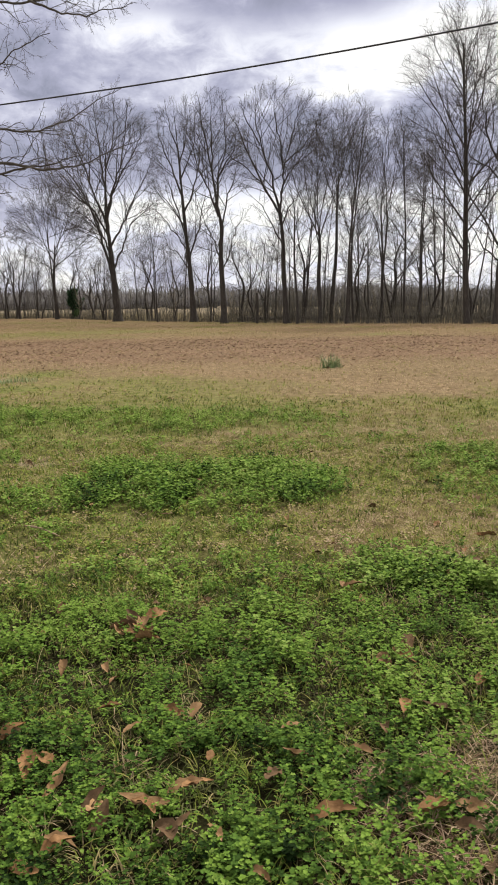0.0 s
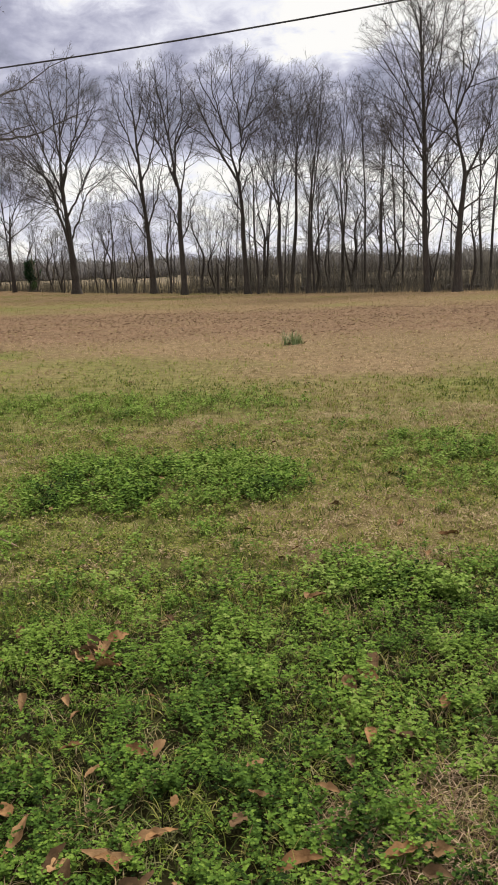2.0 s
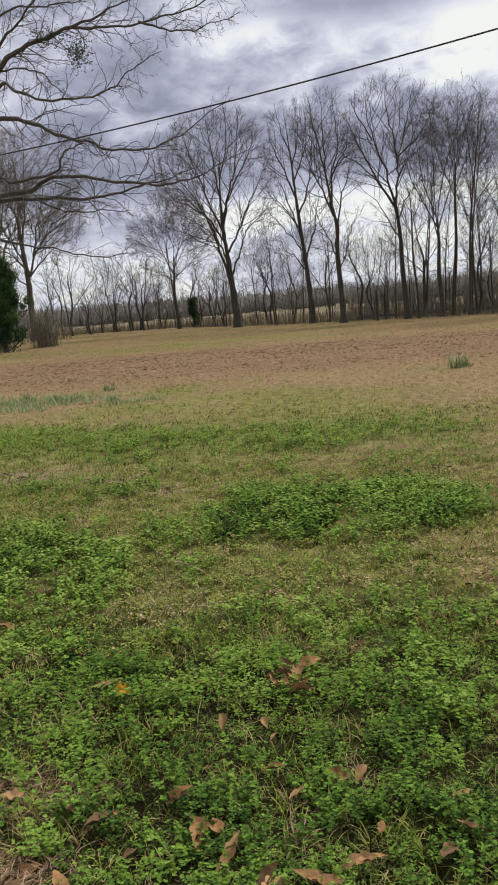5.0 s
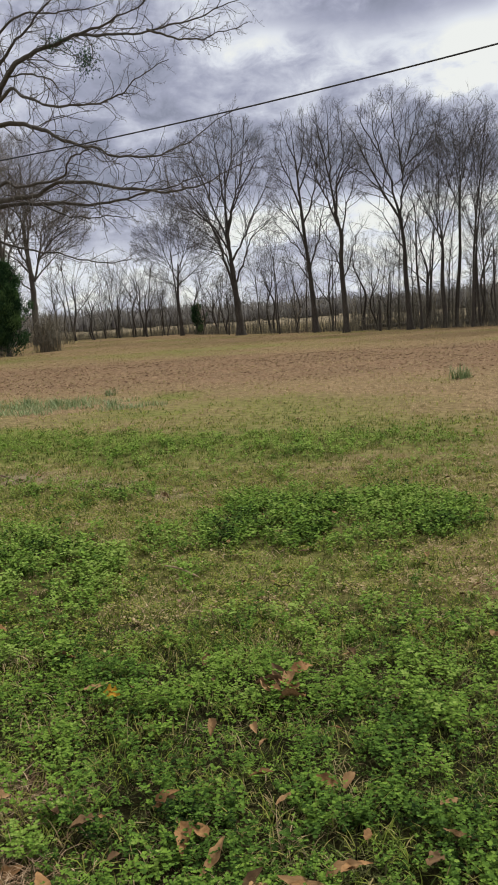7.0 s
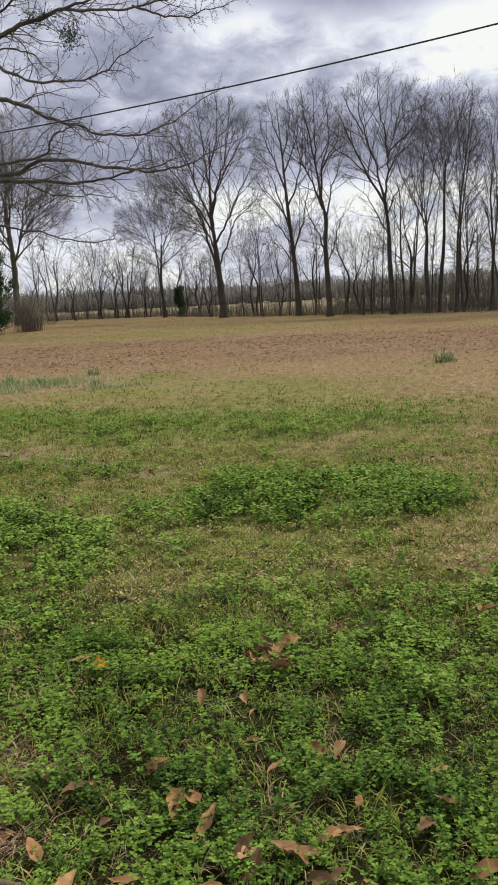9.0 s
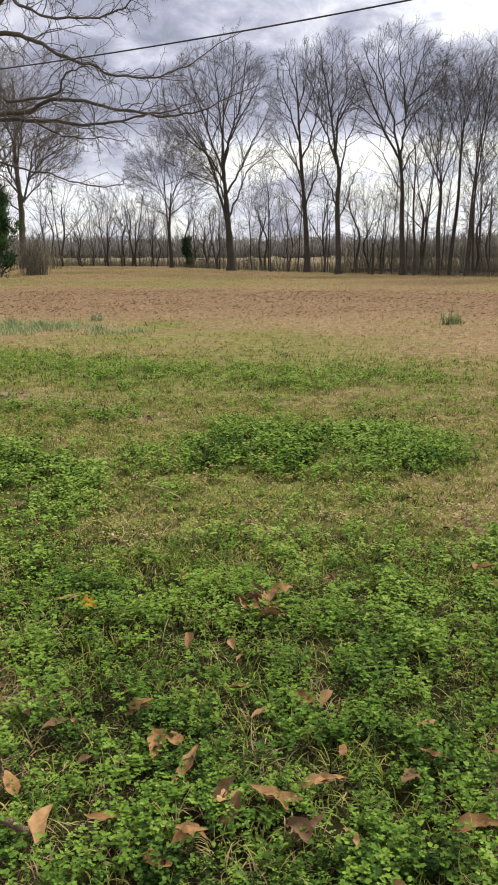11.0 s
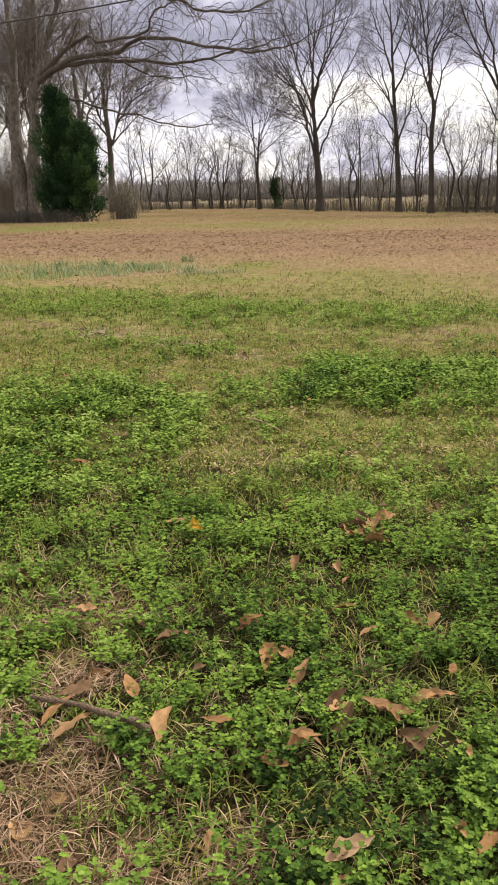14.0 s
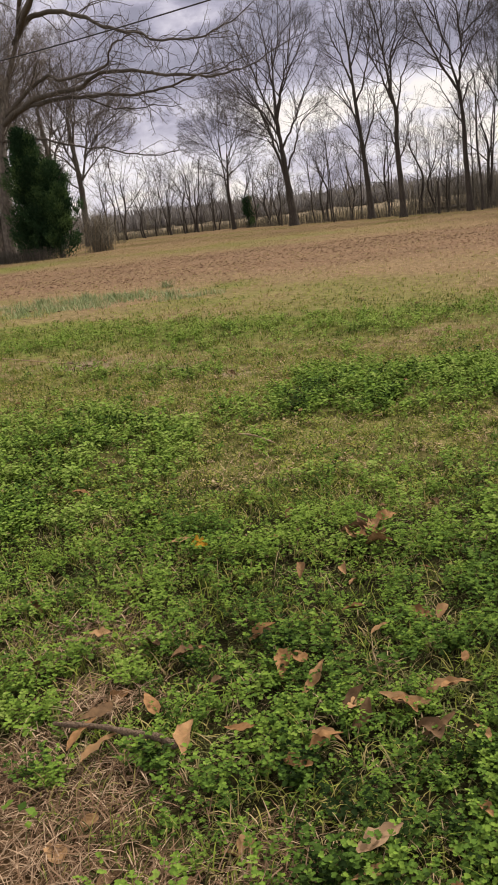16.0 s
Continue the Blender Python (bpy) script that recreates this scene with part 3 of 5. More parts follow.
            length = (reach(p, nd, shell) if p.z > base else reach(p + nd * (base - p.z + 0.6) / max(nd.z, 0.4), nd, shell) + (base - p.z + 0.6) / max(nd.z, 0.4)) * rng.uniform(0.9, 1.0)
            length = max(length, 1.0)
            r0 = min(rr * (rng.uniform(0.55, 0.72) if top <= z0 + 1.5 else rng.uniform(0.4, 0.6)), 0.0085 * length + 0.016)
            limb = shoot(p, nd, length, r0, 1.6 * tip, max(int(length / 0.8), 5), 0.18, 0.04, rng)
            keep = [limb]
            sprout(limb, length, 0, keep)
            V, F = tubes(keep, 5)
            part("limb", mesh_np("limb", V, F, bark_mat, smooth=True), thing)
        if lead > 0.7 * tall and s == 0 and not stem:
            keep = []
            k0 = int(0.72 * n)
            sprout((pts[k0:], rads[k0:]), 0.3 * tall, 0, keep)
            V, F = tubes(keep, 5)
            part("limb", mesh_np("limb", V, F, bark_mat, smooth=True), thing)
    for k in range(low):                          # thin, drooping branches on the lower stem
        p, d, rr = along(pts, rads, rng.uniform(0.18, 0.75))
        az = rng.uniform(0, 6.28)
        nd = Vector((math.cos(az), math.sin(az), rng.uniform(-0.1, 0.7))).normalized()
        child = shoot(p, nd, rng.uniform(0.9, 2.6), 2.6 * tip, tip, 5, 0.45, 0.0, rng)
        twigs.append(child)
        for q in range(7):
            p2, d2, _ = along(*child, rng.uniform(0.25, 0.99))
            twigs.append(([p2, p2 + (d2 + perp(d2, rng) * 0.9).normalized() * rng.uniform(0.25, 0.8)], [tip, 0]))
    V, F = wisp(twigs)
    part("crown", mesh_np("crown", V, F, twig_mat, smooth=True), thing, "fine grey-brown bare twigs", "stuff")
    return thing


GREY = "tall leafless deciduous tree with grey-brown bark at the field edge"
ROUND = "broad round-crowned leafless tree with thick dark trunk"
# x, y, height, trunk radius, fork height, crown's half width, lean of the top, foot of the crown, top of the leader, limbs, spread, low branches, twin stem
OLD_TREES = ((-21.2, 95, 15.6, 0.24, 4.8, 5.2, 0.4, 4.4, 8.0, 9, 62, 2, (1.4, -0.7, 0.3)),
             (-11.9, 78, 19.4, 0.40, 3.8, 6.2, -0.9, 4.6, 12.5, 18, 54, 8, (2.0, -1.8, 0.2)),
             (-4.6, 71, 17.6, 0.29, 3.6, 3.7, -1.0, 3.6, 14.0, 14, 54, 10, None),
             (-2.0, 67, 17.4, 0.26, 5.6, 3.3, -1.0, 4.6, 9.0, 8, 34, 8, (2.2, -1.0, 0.2)),
             (2.75, 65, 17.4, 0.24, 7.4, 4.6, 0.0, 6.2, 9.8, 9, 42, 8, None),
             (5.15, 64, 16.8, 0.17, 5.4, 2.9, -0.2, 5.4, 7.0, 6, 32, 6, None),
             (6.2, 66, 17.4, 0.17, 7.2, 2.9, 0.9, 6.0, 11.0, 7, 36, 6, None),
             (14.25, 57, 20.0, 0.22, 4.4, 4.7, -0.7, 4.0, 17.5, 22, 54, 14, None),
             (16.0, 56, 19.0, 0.31, 3.2, 5.2, 0.3, 4.0, 7.5, 8, 52, 4, None),
             (-37.0, 92, 23.5, 0.43, 6.6, 6.8, 0.3, 5.6, 8.6, 9, 36, 2, None),
             (-36.6, 84, 23.5, 0.42, 5.4, 6.6, 0.3, 5.0, 8.5, 9, 38, 0, None),
             (-45.0, 86, 20.0, 0.35, 5.0, 5.6, 0.6, 5.0, 9.0, 7, 44, 0, None),
             (-34.5, 69, 21.0, 0.38, 4.6, 5.4, 0.0, 5.0, 10.0, 8, 46, 0, None),
             (-40.5, 74, 21.0, 0.33, 5.5, 5.2, 0.0, 5.5, 9.0, 7, 44, 0, None))
# the trees that stand clearest: bends of the trunk, then of each main limb
CLEAR = {
    1: (((0.0, -0.1), (-0.2, 3.1), (-0.5, 6.6), (-0.7, 9.3), (-0.7, 12.4), (-0.5, 15.5)),
        (((-0.5, 5.9), (-1.1, 7.6), (-2.2, 8.9), (-4.1, 10.3), (-5.8, 11.3)),
         ((-0.7, 8.6), (-1.5, 10.7), (-2.4, 13.4), (-3.2, 15.9), (-3.8, 17.6)),
         ((-0.7, 11.4), (-1.1, 14.1), (-1.3, 16.9), (-1.7, 19.3)),
         ((-0.7, 9.0), (0.1, 11.7), (0.9, 13.8), (1.4, 16.9), (1.8, 18.6)),
         ((-0.5, 6.6), (0.6, 8.6), (1.6, 10.7), (2.7, 12.8), (3.4, 14.5)),
         ((-0.3, 3.8), (-1.1, 6.9), (-1.7, 9.3), (-2.9, 11.7), (-4.4, 13.8), (-5.1, 15.2)),
         ((-0.6, 13.4), (0.1, 16.2), (0.2, 19.3)),
         ((-0.6, 7.6), (-1.7, 9.7), (-3.2, 11.0), (-4.6, 11.7), (-5.6, 13.4)),
         ((-0.3, 4.5), (0.7, 6.9), (1.3, 8.6), (2.7, 10.0), (3.7, 11.0)),
         ((-0.7, 9.7), (0.6, 12.4), (2.3, 14.8), (2.8, 16.2)))),
    2: (((0.0, -0.1), (-0.2, 3.6), (-0.5, 7.1), (-0.8, 10.8), (-1.1, 14.9), (-1.3, 16.8)),
        (((-0.6, 7.7), (-1.9, 9.6), (-2.8, 10.4), (-3.5, 10.5)),
         ((-0.4, 5.8), (-1.3, 7.2), (-2.4, 8.5), (-2.9, 9.4)),
         ((-0.8, 10.2), (-1.6, 12.4), (-2.4, 14.3), (-2.8, 16.8)),
         ((-0.6, 8.9), (0.3, 10.8), (0.8, 13.3), (0.7, 15.5)),
         ((-0.3, 5.2), (0.5, 7.7), (0.9, 9.6), (1.4, 11.5)),
         ((-0.9, 12.7), (-0.3, 14.6), (-0.2, 17.1)),
         ((-0.5, 6.7), (-1.1, 8.9), (-1.9, 11.1), (-2.4, 12.4)),
         ((-1.0, 13.7), (-1.6, 15.5), (-1.9, 17.4)),
         ((-0.2, 4.1), (-1.0, 5.5), (-1.9, 6.1), (-2.5, 7.4)),
         ((-0.8, 11.5), (0.2, 13.7), (0.5, 16.5)))),
    3: (((0.0, -0.1), (-0.1, 3.0), (-0.2, 5.6), (-0.1, 7.4), (-0.5, 9.2)),
        (((-0.4, 9.0), (-0.8, 11.6), (-1.4, 14.8), (-1.9, 17.3)),
         ((-0.1, 7.3), (0.4, 9.3), (0.9, 11.0), (1.4, 12.7)),
         ((-0.4, 9.1), (-0.2, 11.3), (0.3, 13.6), (0.1, 16.4)),
         ((-0.1, 4.7), (-0.7, 6.2), (-1.3, 7.7), (-2.0, 9.8)),
         ((-0.3, 8.1), (-1.0, 10.1), (-2.0, 12.4), (-2.5, 15.1)),
         ((-0.8, 11.4), (-0.7, 13.6), (-0.8, 16.9)),
         ((-0.1, 4.1), (0.5, 5.6), (0.9, 7.1), (1.4, 8.0)),
         ((-0.3, 11.0), (0.9, 13.0), (1.2, 14.8)))),
    4: (((0.0, -0.1), (-0.2, 3.4), (-0.3, 6.6), (-0.5, 8.4)),
        (((-0.5, 8.1), (-1.6, 10.0), (-2.7, 12.3), (-3.6, 14.5), (-4.1, 15.5)),
         ((-0.5, 8.3), (-0.9, 10.1), (-1.8, 12.9), (-2.2, 14.7), (-2.1, 16.3)),
         ((-0.5, 8.3), (-0.3, 10.0), (-0.1, 11.6), (0.5, 13.4), (1.7, 15.0)),
         ((-0.2, 11.2), (-0.5, 13.4), (-0.8, 15.3), (-0.7, 16.8)),
         ((0.2, 12.6), (0.7, 14.6), (1.1, 16.2)),
         ((-0.3, 6.0), (-1.0, 7.1), (-1.8, 8.6), (-3.0, 9.6)),
         ((-0.4, 7.1), (0.4, 8.9), (1.1, 9.7), (1.7, 10.9)),
         ((-1.4, 9.7), (-2.4, 10.9), (-3.9, 11.9), (-4.6, 12.6)),
         ((-0.1, 11.7), (1.3, 12.9), (2.2, 14.3), (2.7, 15.6)),
         ((-1.9, 13.0), (-3.0, 14.9), (-3.3, 16.0)))),
    8: (((0.0, -0.1), (-0.0, 2.6), (0.1, 5.0), (0.3, 7.5), (-0.2, 9.7), (-0.3, 11.5), (0.1, 13.7)),
        (((0.0, 4.0), (-0.9, 5.0), (-1.6, 6.4), (-2.6, 7.3)),
         ((0.2, 5.2), (1.2, 6.1), (2.1, 7.7), (2.6, 9.2)),
         ((0.3, 7.0), (1.4, 9.2), (2.1, 11.0), (2.5, 14.1)),
         ((-0.2, 10.1), (-1.3, 11.8), (-1.6, 13.7), (-1.4, 16.5)),
         ((-0.3, 11.1), (0.7, 13.1), (1.2, 15.1), (1.4, 17.6)),
         ((0.0, 3.0), (0.7, 4.4), (1.8, 5.4), (2.7, 5.7)),
         ((-0.0, 9.0), (-1.1, 10.1), (-2.1, 11.0), (-3.0, 12.7)),
         ((0.1, 4.7), (-1.3, 6.8), (-2.5, 8.5), (-3.5, 9.9)),
         ((0.3, 7.5), (2.1, 8.5), (3.4, 10.6), (4.0, 12.7)),
         ((0.1, 13.6), (-0.0, 15.5), (0.1, 17.6)))),
    9: (((0.0, -0.1), (0.0, 3.7), (0.0, 7.0), (-0.1, 8.6), (-0.3, 11.2), (-0.4, 13.3)),
        (((0.3, 7.0), (0.9, 9.1), (2.1, 11.1), (3.6, 12.5), (5.3, 14.9), (6.7, 17.3)),
         ((-0.1, 8.4), (-0.9, 10.2), (-2.0, 12.4), (-2.9, 15.4), (-3.4, 18.7)),
         ((-0.4, 13.1), (-1.2, 14.9), (-1.6, 17.7), (-1.8, 21.0)),
         ((-0.2, 10.7), (0.5, 13.1), (0.8, 15.9), (1.3, 19.1), (1.5, 21.5)),
         ((0.4, 7.2), (1.5, 8.4), (2.9, 9.8), (4.8, 10.7), (6.4, 12.4)),
         ((0.0, 6.0), (-1.1, 7.0), (-2.7, 8.8), (-3.9, 10.2), (-5.3, 11.2)),
         ((-0.4, 13.1), (0.1, 15.4), (-0.1, 18.7), (-0.4, 21.5)),
         ((0.9, 9.1), (1.8, 12.1), (2.9, 14.7), (3.4, 18.2)),
         ((-0.1, 7.9), (-1.3, 9.1), (-3.2, 10.7), (-5.3, 13.8), (-6.2, 16.3)),
         ((3.4, 12.4), (5.7, 13.1), (8.1, 13.8)))),
    10: (((0.0, -0.1), (0.0, 3.3), (0.0, 6.3), (-0.0, 8.8), (-0.3, 11.2), (-0.5, 13.3)),
        (((0.0, 8.2), (-1.1, 9.7), (-2.0, 11.0), (-3.0, 13.1), (-3.8, 15.7)),
         ((-0.0, 8.6), (0.6, 11.0), (1.3, 13.1), (1.7, 16.1), (2.1, 18.7)),
         ((-0.4, 12.7), (-1.1, 14.6), (-1.3, 17.4), (-1.4, 19.5)),
         ((-0.5, 13.1), (0.0, 15.3), (0.2, 18.2), (0.4, 20.0)),
         ((0.0, 7.1), (-1.1, 8.8), (-1.6, 9.7), (-3.2, 11.2), (-4.5, 11.8)),
         ((0.0, 7.6), (1.1, 9.7), (2.6, 11.2), (3.6, 13.1), (4.3, 15.0)),
         ((-1.9, 10.9), (-2.0, 13.1), (-2.5, 16.1), (-2.6, 18.7)),
         ((1.3, 13.1), (2.6, 14.8), (3.2, 17.4)))),
}
for seed, (x, y, tall, r, fork, wide, lx, base, lead, limbs, spread, low, twin) in enumerate(OLD_TREES):
    stem, main = CLEAR.get(seed, (None, ()))
    bare_tree("tree", ROUND if seed == 1 else GREY, x, y, tall, r, fork, wide, lx, 40 + seed, base, lead, limbs, spread, low,
              1.5 if seed == 0 else 1.22 if seed < 9 else 1.6 if main else 1.7, None if main else twin, bark_mat=BARK if seed < 9 else BARK_PALE, twig_mat=TWIG if seed < 9 else TWIG_PALE, stem=stem, main=main)

SLIM = "slim leafless tree with a thin dark trunk at the field edge"
HIGH = (15.6, 14.6, 15.0, 11.0, 14.0)
models = [bare_tree("slim_tree", SLIM, 3.5, 64, HIGH[0], 0.105, 5.0, 2.2, -0.5, 71, 5.0, 9.0, 7, 34, 9),
          bare_tree("slim_tree", SLIM, 9.4, 63, HIGH[1], 0.095, 5.5, 2.5, 0.9, 72, 5.0, 8.0, 5, 34, 12),
          bare_tree("slim_tree", SLIM, 11.1, 62, HIGH[2], 0.10, 3.2, 2.1, -0.3, 73, 3.2, 13.5, 14, 48, 8),
          bare_tree("slim_tree", SLIM, -33.3, 105, HIGH[3], 0.12, 1.9, 3.0, 0.3, 74, 2.2, None, 4, 36, 0, 0.8, (0.7, 0.9, 0.2)),
          bare_tree("slim_tree", SLIM, 7.1, 63, HIGH[4], 0.095, 4.0, 2.0, 1.3, 75, 4.0, 12.0, 10, 44, 12)]
for k, (x, y, tall) in enumerate(((6.75, 61, 14.8), (7.4, 62, 15.2), (10.2, 66, 16.2), (13.7, 70, 14.5), (14.9, 70, 15.2), (14.6, 66, 15.6), (19.4, 62, 18.0),
                                  (20.1, 62, 17.5), (-8.5, 78, 12.0), (-10.3, 80, 9.8), (-13.7, 82, 8.2), (-0.9, 72, 7.2), (4.8, 75, 12.5), (10.3, 75, 12.5),
                                  (1.5, 72, 8.2), (-7.9, 74, 9.5), (12.4, 64, 13.5), (8.6, 70, 13.0), (22.5, 58, 16.0), (-5.9, 77, 11.0), (2.1, 70, 9.5),
                                  (-7.0, 80, 8.0), (-3.2, 76, 9.0), (0.2, 74, 8.5), (3.3, 73, 10.0), (5.9, 70, 11.0), (9.0, 72, 9.5), (11.8, 70, 10.5),
                                  (13.0, 74, 9.0), (16.6, 70, 11.0), (18.2, 66, 12.0))):
    which = (4, 0, 1, 2, 4, 2, 0, 4, 0, 1, 2, 1, 4, 0, 1, 4, 2, 0, 0, 1, 4)[k % 21]
    f = tall / HIGH[which]
    c = copy_thing(models[which], pose(x, y, -0.06, 0, 0, 57 * k))
    c.scale = (f * 0.95, f * 0.95, f)
# crooked young trees that fork from low down, along the far edge
SCRUB = "small crooked leafless tree forking from low down at the field edge"
scrub = [bare_tree("small_tree", SCRUB, -26.6, 100.5, 8.6, 0.14, 1.6, 2.6, 0.9, 81, 2.2, 5.5, 7, 58, 6, 0.75, (0.6, -1.1, 0.3), 0.30),
         bare_tree("small_tree", SCRUB, -8.9, 79.0, 7.4, 0.11, 2.4, 2.1, -1.3, 82, 2.4, 5.4, 7, 62, 8, 0.8, None, 0.35),
         bare_tree("small_tree", SCRUB, 0.3, 69.5, 6.2, 0.09, 1.8, 2.2, 0.9, 83, 1.8, 4.8, 7, 66, 8, 0.85, (0.8, 1.0, -0.2), 0.30)]
for k, (x, y, f) in enumerate(((-30.4, 102, 1.05), (-34.2, 103, 0.95), (-23.9, 100, 0.9), (-28.2, 104, 1.15), (-18.6, 94, 0.85), (-16.2, 90, 1.0), (-14.4, 86, 0.85), (-9.6, 82, 1.1),
                               (-6.6, 76, 0.95), (-3.4, 73, 0.9), (-0.6, 71, 1.1), (1.3, 68, 0.95), (4.2, 69, 1.15), (7.9, 66, 1.0), (8.4, 62.5, 0.8), (10.7, 64, 1.1),
                               (12.2, 61, 0.95), (13.2, 63, 1.2), (15.3, 61, 1.0), (17.4, 58, 1.0), (-39.5, 104, 1.2), (-43.5, 103, 1.1))):
    c = copy_thing(scrub[k % 3], pose(x, y, -0.06, 0, 0, 71 * k))
    c.scale = (f, f, f * (1 + 0.12 * math.sin(5 * k)))

for k, (x, y, tall) in enumerate(((-31.8, 105, 11.0), (-35.6, 101, 12.0), (-29.6, 106, 9.8), (-27.3, 105, 9.0), (-25.4, 104, 9.2), (-38.5, 106, 11.0), (-23.4, 103, 8.5),
                                  (-17.8, 97, 8.0), (-41.0, 108, 11.5), (-46.0, 106, 12.5), (-50.0, 108, 13.0), (-20.2, 98, 9.5), (-15.6, 92, 7.5), (-28.4, 101, 7.0),
                                  (-33.0, 100, 8.0), (-24.2, 98, 6.5))):
    c = copy_thing((models[3], scrub[0], scrub[1])[k % 3], pose(x, y, -0.06, 0, 0, 83 * k))
    f = tall / (11, 9, 8)[k % 3]
    c.scale = (0.85 * f, 0.85 * f, f)

# more of the same kind standing behind the cedars, seen through its limbs
old_trees = [ob for ob in bpy.data.objects if ob.name.startswith("tree")]
for k, (x, y, f, which) in enumerate(((-44.0, 67, 1.08, 11),)):
    c = copy_thing(old_trees[which], pose(x, y, -0.08, 0, 0, 70 + 101 * k))
    c.scale = (f, f, f)

# ---- the twin-stemmed tree beside the cedars, with its long low limbs ----
shade_tree = tagged(new("shade_tree"), "large twin-stemmed leafless tree with long spreading grey limbs", "tree")
shade_tree.location = (-30.2, 59.0, -0.1)
rng = random.Random(5)
twigs = []
STEMS = [((-0.5, 0, 0), (-0.6, 0, 4), (-0.65, 0.1, 7.5), (-0.4, 0.2, 11), (-0.6, 0.3, 15), (-1.2, 0.3, 23), 0.66),
         ((0.1, 0.2, 0), (0.75, 0.1, 6), (1.1, 0, 9.3), (1.5, 0, 13.9), (2.0, 0, 23), 0.56),
         ((1.0, 0, 8.4), (1.6, -0.1, 10), (2.3, -0.1, 12.1), (3.6, -0.1, 15.0), (5.6, -1.2, 21), 0.36)]
for *pp, r in STEMS:
    line = limb_line(pp, r, 0.08)
    if pp[0][2] == 0:
        line[1][0] = r * 1.3
    V, F = tubes([line], 14)
    V = V + ((vnoise(V[:, 0] * 6 + 5, V[:, 2] * 2.0) - 0.5)[:, None] * [0.22 * r, 0.22 * r, 0])
    part("stem", mesh_np("stem", V, F, BARK_OAK, smooth=True), shade_tree)
    keep = [[], twigs]
    ramify(line, 12, (31, 12, 9), rng, keep, 0.03, 0.40, 0.4, fine=0.008)
    V, F = tubes(keep[0], 5)
    part("limb", mesh_np("limb", V, F, BARK_OAK, smooth=True), shade_tree)


def long_limb(r, *pp, count=40):
    """A long spreading limb through the bends given, with side shoots to all sides."""
    line = limb_line(pp, r, 0.018)
    for k, q in enumerate(line[0]):                # it wanders a little
        w = 0.5 * min(k / 6, 1.0)
        line[0][k] = q + Vector((0.08 * math.sin(0.9 * k + 7 * r), 0.10 * math.sin(0.7 * k + 30 * r), 0.10 * math.sin(0.8 * k + 50 * r) + 0.06 * math.sin(1.9 * k))) * w
    ln = sum((Vector(b) - Vector(a)).length for a, b in zip(pp, pp[1:]))
    keep = [[], twigs]
    ramify(line, ln, (count, 11, 9), rng, keep, -0.01, 0.17 if ln > 12 else 0.24, 0.14, fine=0.006, wild=True)
    V, F = tubes([line], 8)
    V2, F2 = tubes(keep[0], 4)
    part("limb", mesh_np("limb", np.concatenate([V, V2]), np.concatenate([F, F2 + len(V)]), BARK_PALE, smooth=True), shade_tree)


# the lower tier, that sweeps out over the field
long_limb(0.24, (1.1, 0, 9.2), (3.7, -0.9, 10.3), (5.6, -1.7, 10.6), (8.2, -2.5, 10.6), (10.6, -3.8, 11.1), (13.3, -5.1, 10.6), (16.8, -6.8, 9.7), (19.3, -7.6, 9.4), (21.4, -8.2, 9.8), (24.2, -9.0, 10.8), count=56)
long_limb(0.20, (1.2, 0, 9.3), (4.0, -0.9, 10.2), (7.3, -1.9, 10.2), (10.3, -2.8, 9.9), (13.4, -4.1, 9.5), (16.5, -5.7, 9.7), (19.0, -7.2, 9.8), (20.9, -8.5, 10.1))
long_limb(0.17, (1.3, 0, 9.7), (4.0, -0.9, 11.1), (6.0, -1.9, 11.7), (7.6, -2.8, 11.2), (11.0, -4.6, 11.3), (11.8, -5.6, 12.0), (12.9, -6.6, 12.25), (14.1, -7.6, 12.1), (14.5, -8.2, 11.4))
long_limb(0.07, (8.7, -2.5, 10.0), (10.5, -3.5, 9.1), (12.0, -4.5, 8.7), (14.1, -5.5, 8.5), (16.1, -6.5, 8.2), count=24)
long_limb(0.11, (1.0, 0, 8.3), (3.6, -0.4, 8.2), (5.9, -1.2, 7.6), (8.0, -2.4, 7.0), (10.1, -3.6, 6.6), (12.8, -5.5, 5.8), (15.6, -7.3, 5.6), (16.2, -8.3, 5.9), count=30)
# the middle limb, that dips and rises again towards its end
long_limb(0.21, (3.2, 0, 14.4), (5.0, -0.6, 15.7), (7.8, -2.0, 15.3), (9.8, -3.2, 14.4), (11.8, -4.4, 13.3), (13.6, -5.4, 12.7), (15.3, -6.2, 11.9), (18.2, -7.4, 11.6), (20.2, -8.2, 12.1), (23.2, -9, 13.5), count=56)
# the upper tier
long_limb(0.24, (3.6, 0, 14.9), (6.2, -3.0, 16.2), (8.2, -5.0, 17.7), (9.7, -5.4, 18.5), (11.5, -5.9, 18.8), (13.5, -6.3, 19.1), (15.7, -6.8, 18.7), (18.9, -7.7, 18.5), (21.7, -8.6, 18.7), (24.0, -9.2, 19.2), count=56)
long_limb(0.08, (17.9, -7.4, 18.6), (19.4, -7.9, 17.9), (20.9, -8.2, 17.5), (22.3, -8.6, 17.6), (24.0, -9.0, 17.8), count=26)
long_limb(0.11, (13.2, -6.2, 19.1), (15.1, -6.7, 19.4), (17.0, -7.3, 19.8), (19.4, -8.2, 20.5), count=26)
long_limb(0.16, (4.2, -0.4, 16.6), (6.4, -3.2, 18.0), (8.4, -5.0, 19.1), (10.1, -6.0, 19.9), (12.4, -8.0, 20.6), (15.0, -9.6, 21.6))
long_limb(0.10, (5.0, -1.0, 19.4), (8.6, -5.0, 20.8), (11.8, -7.0, 20.3), (13.9, -8.0, 19.9), (16.4, -9.2, 19.7), count=28)
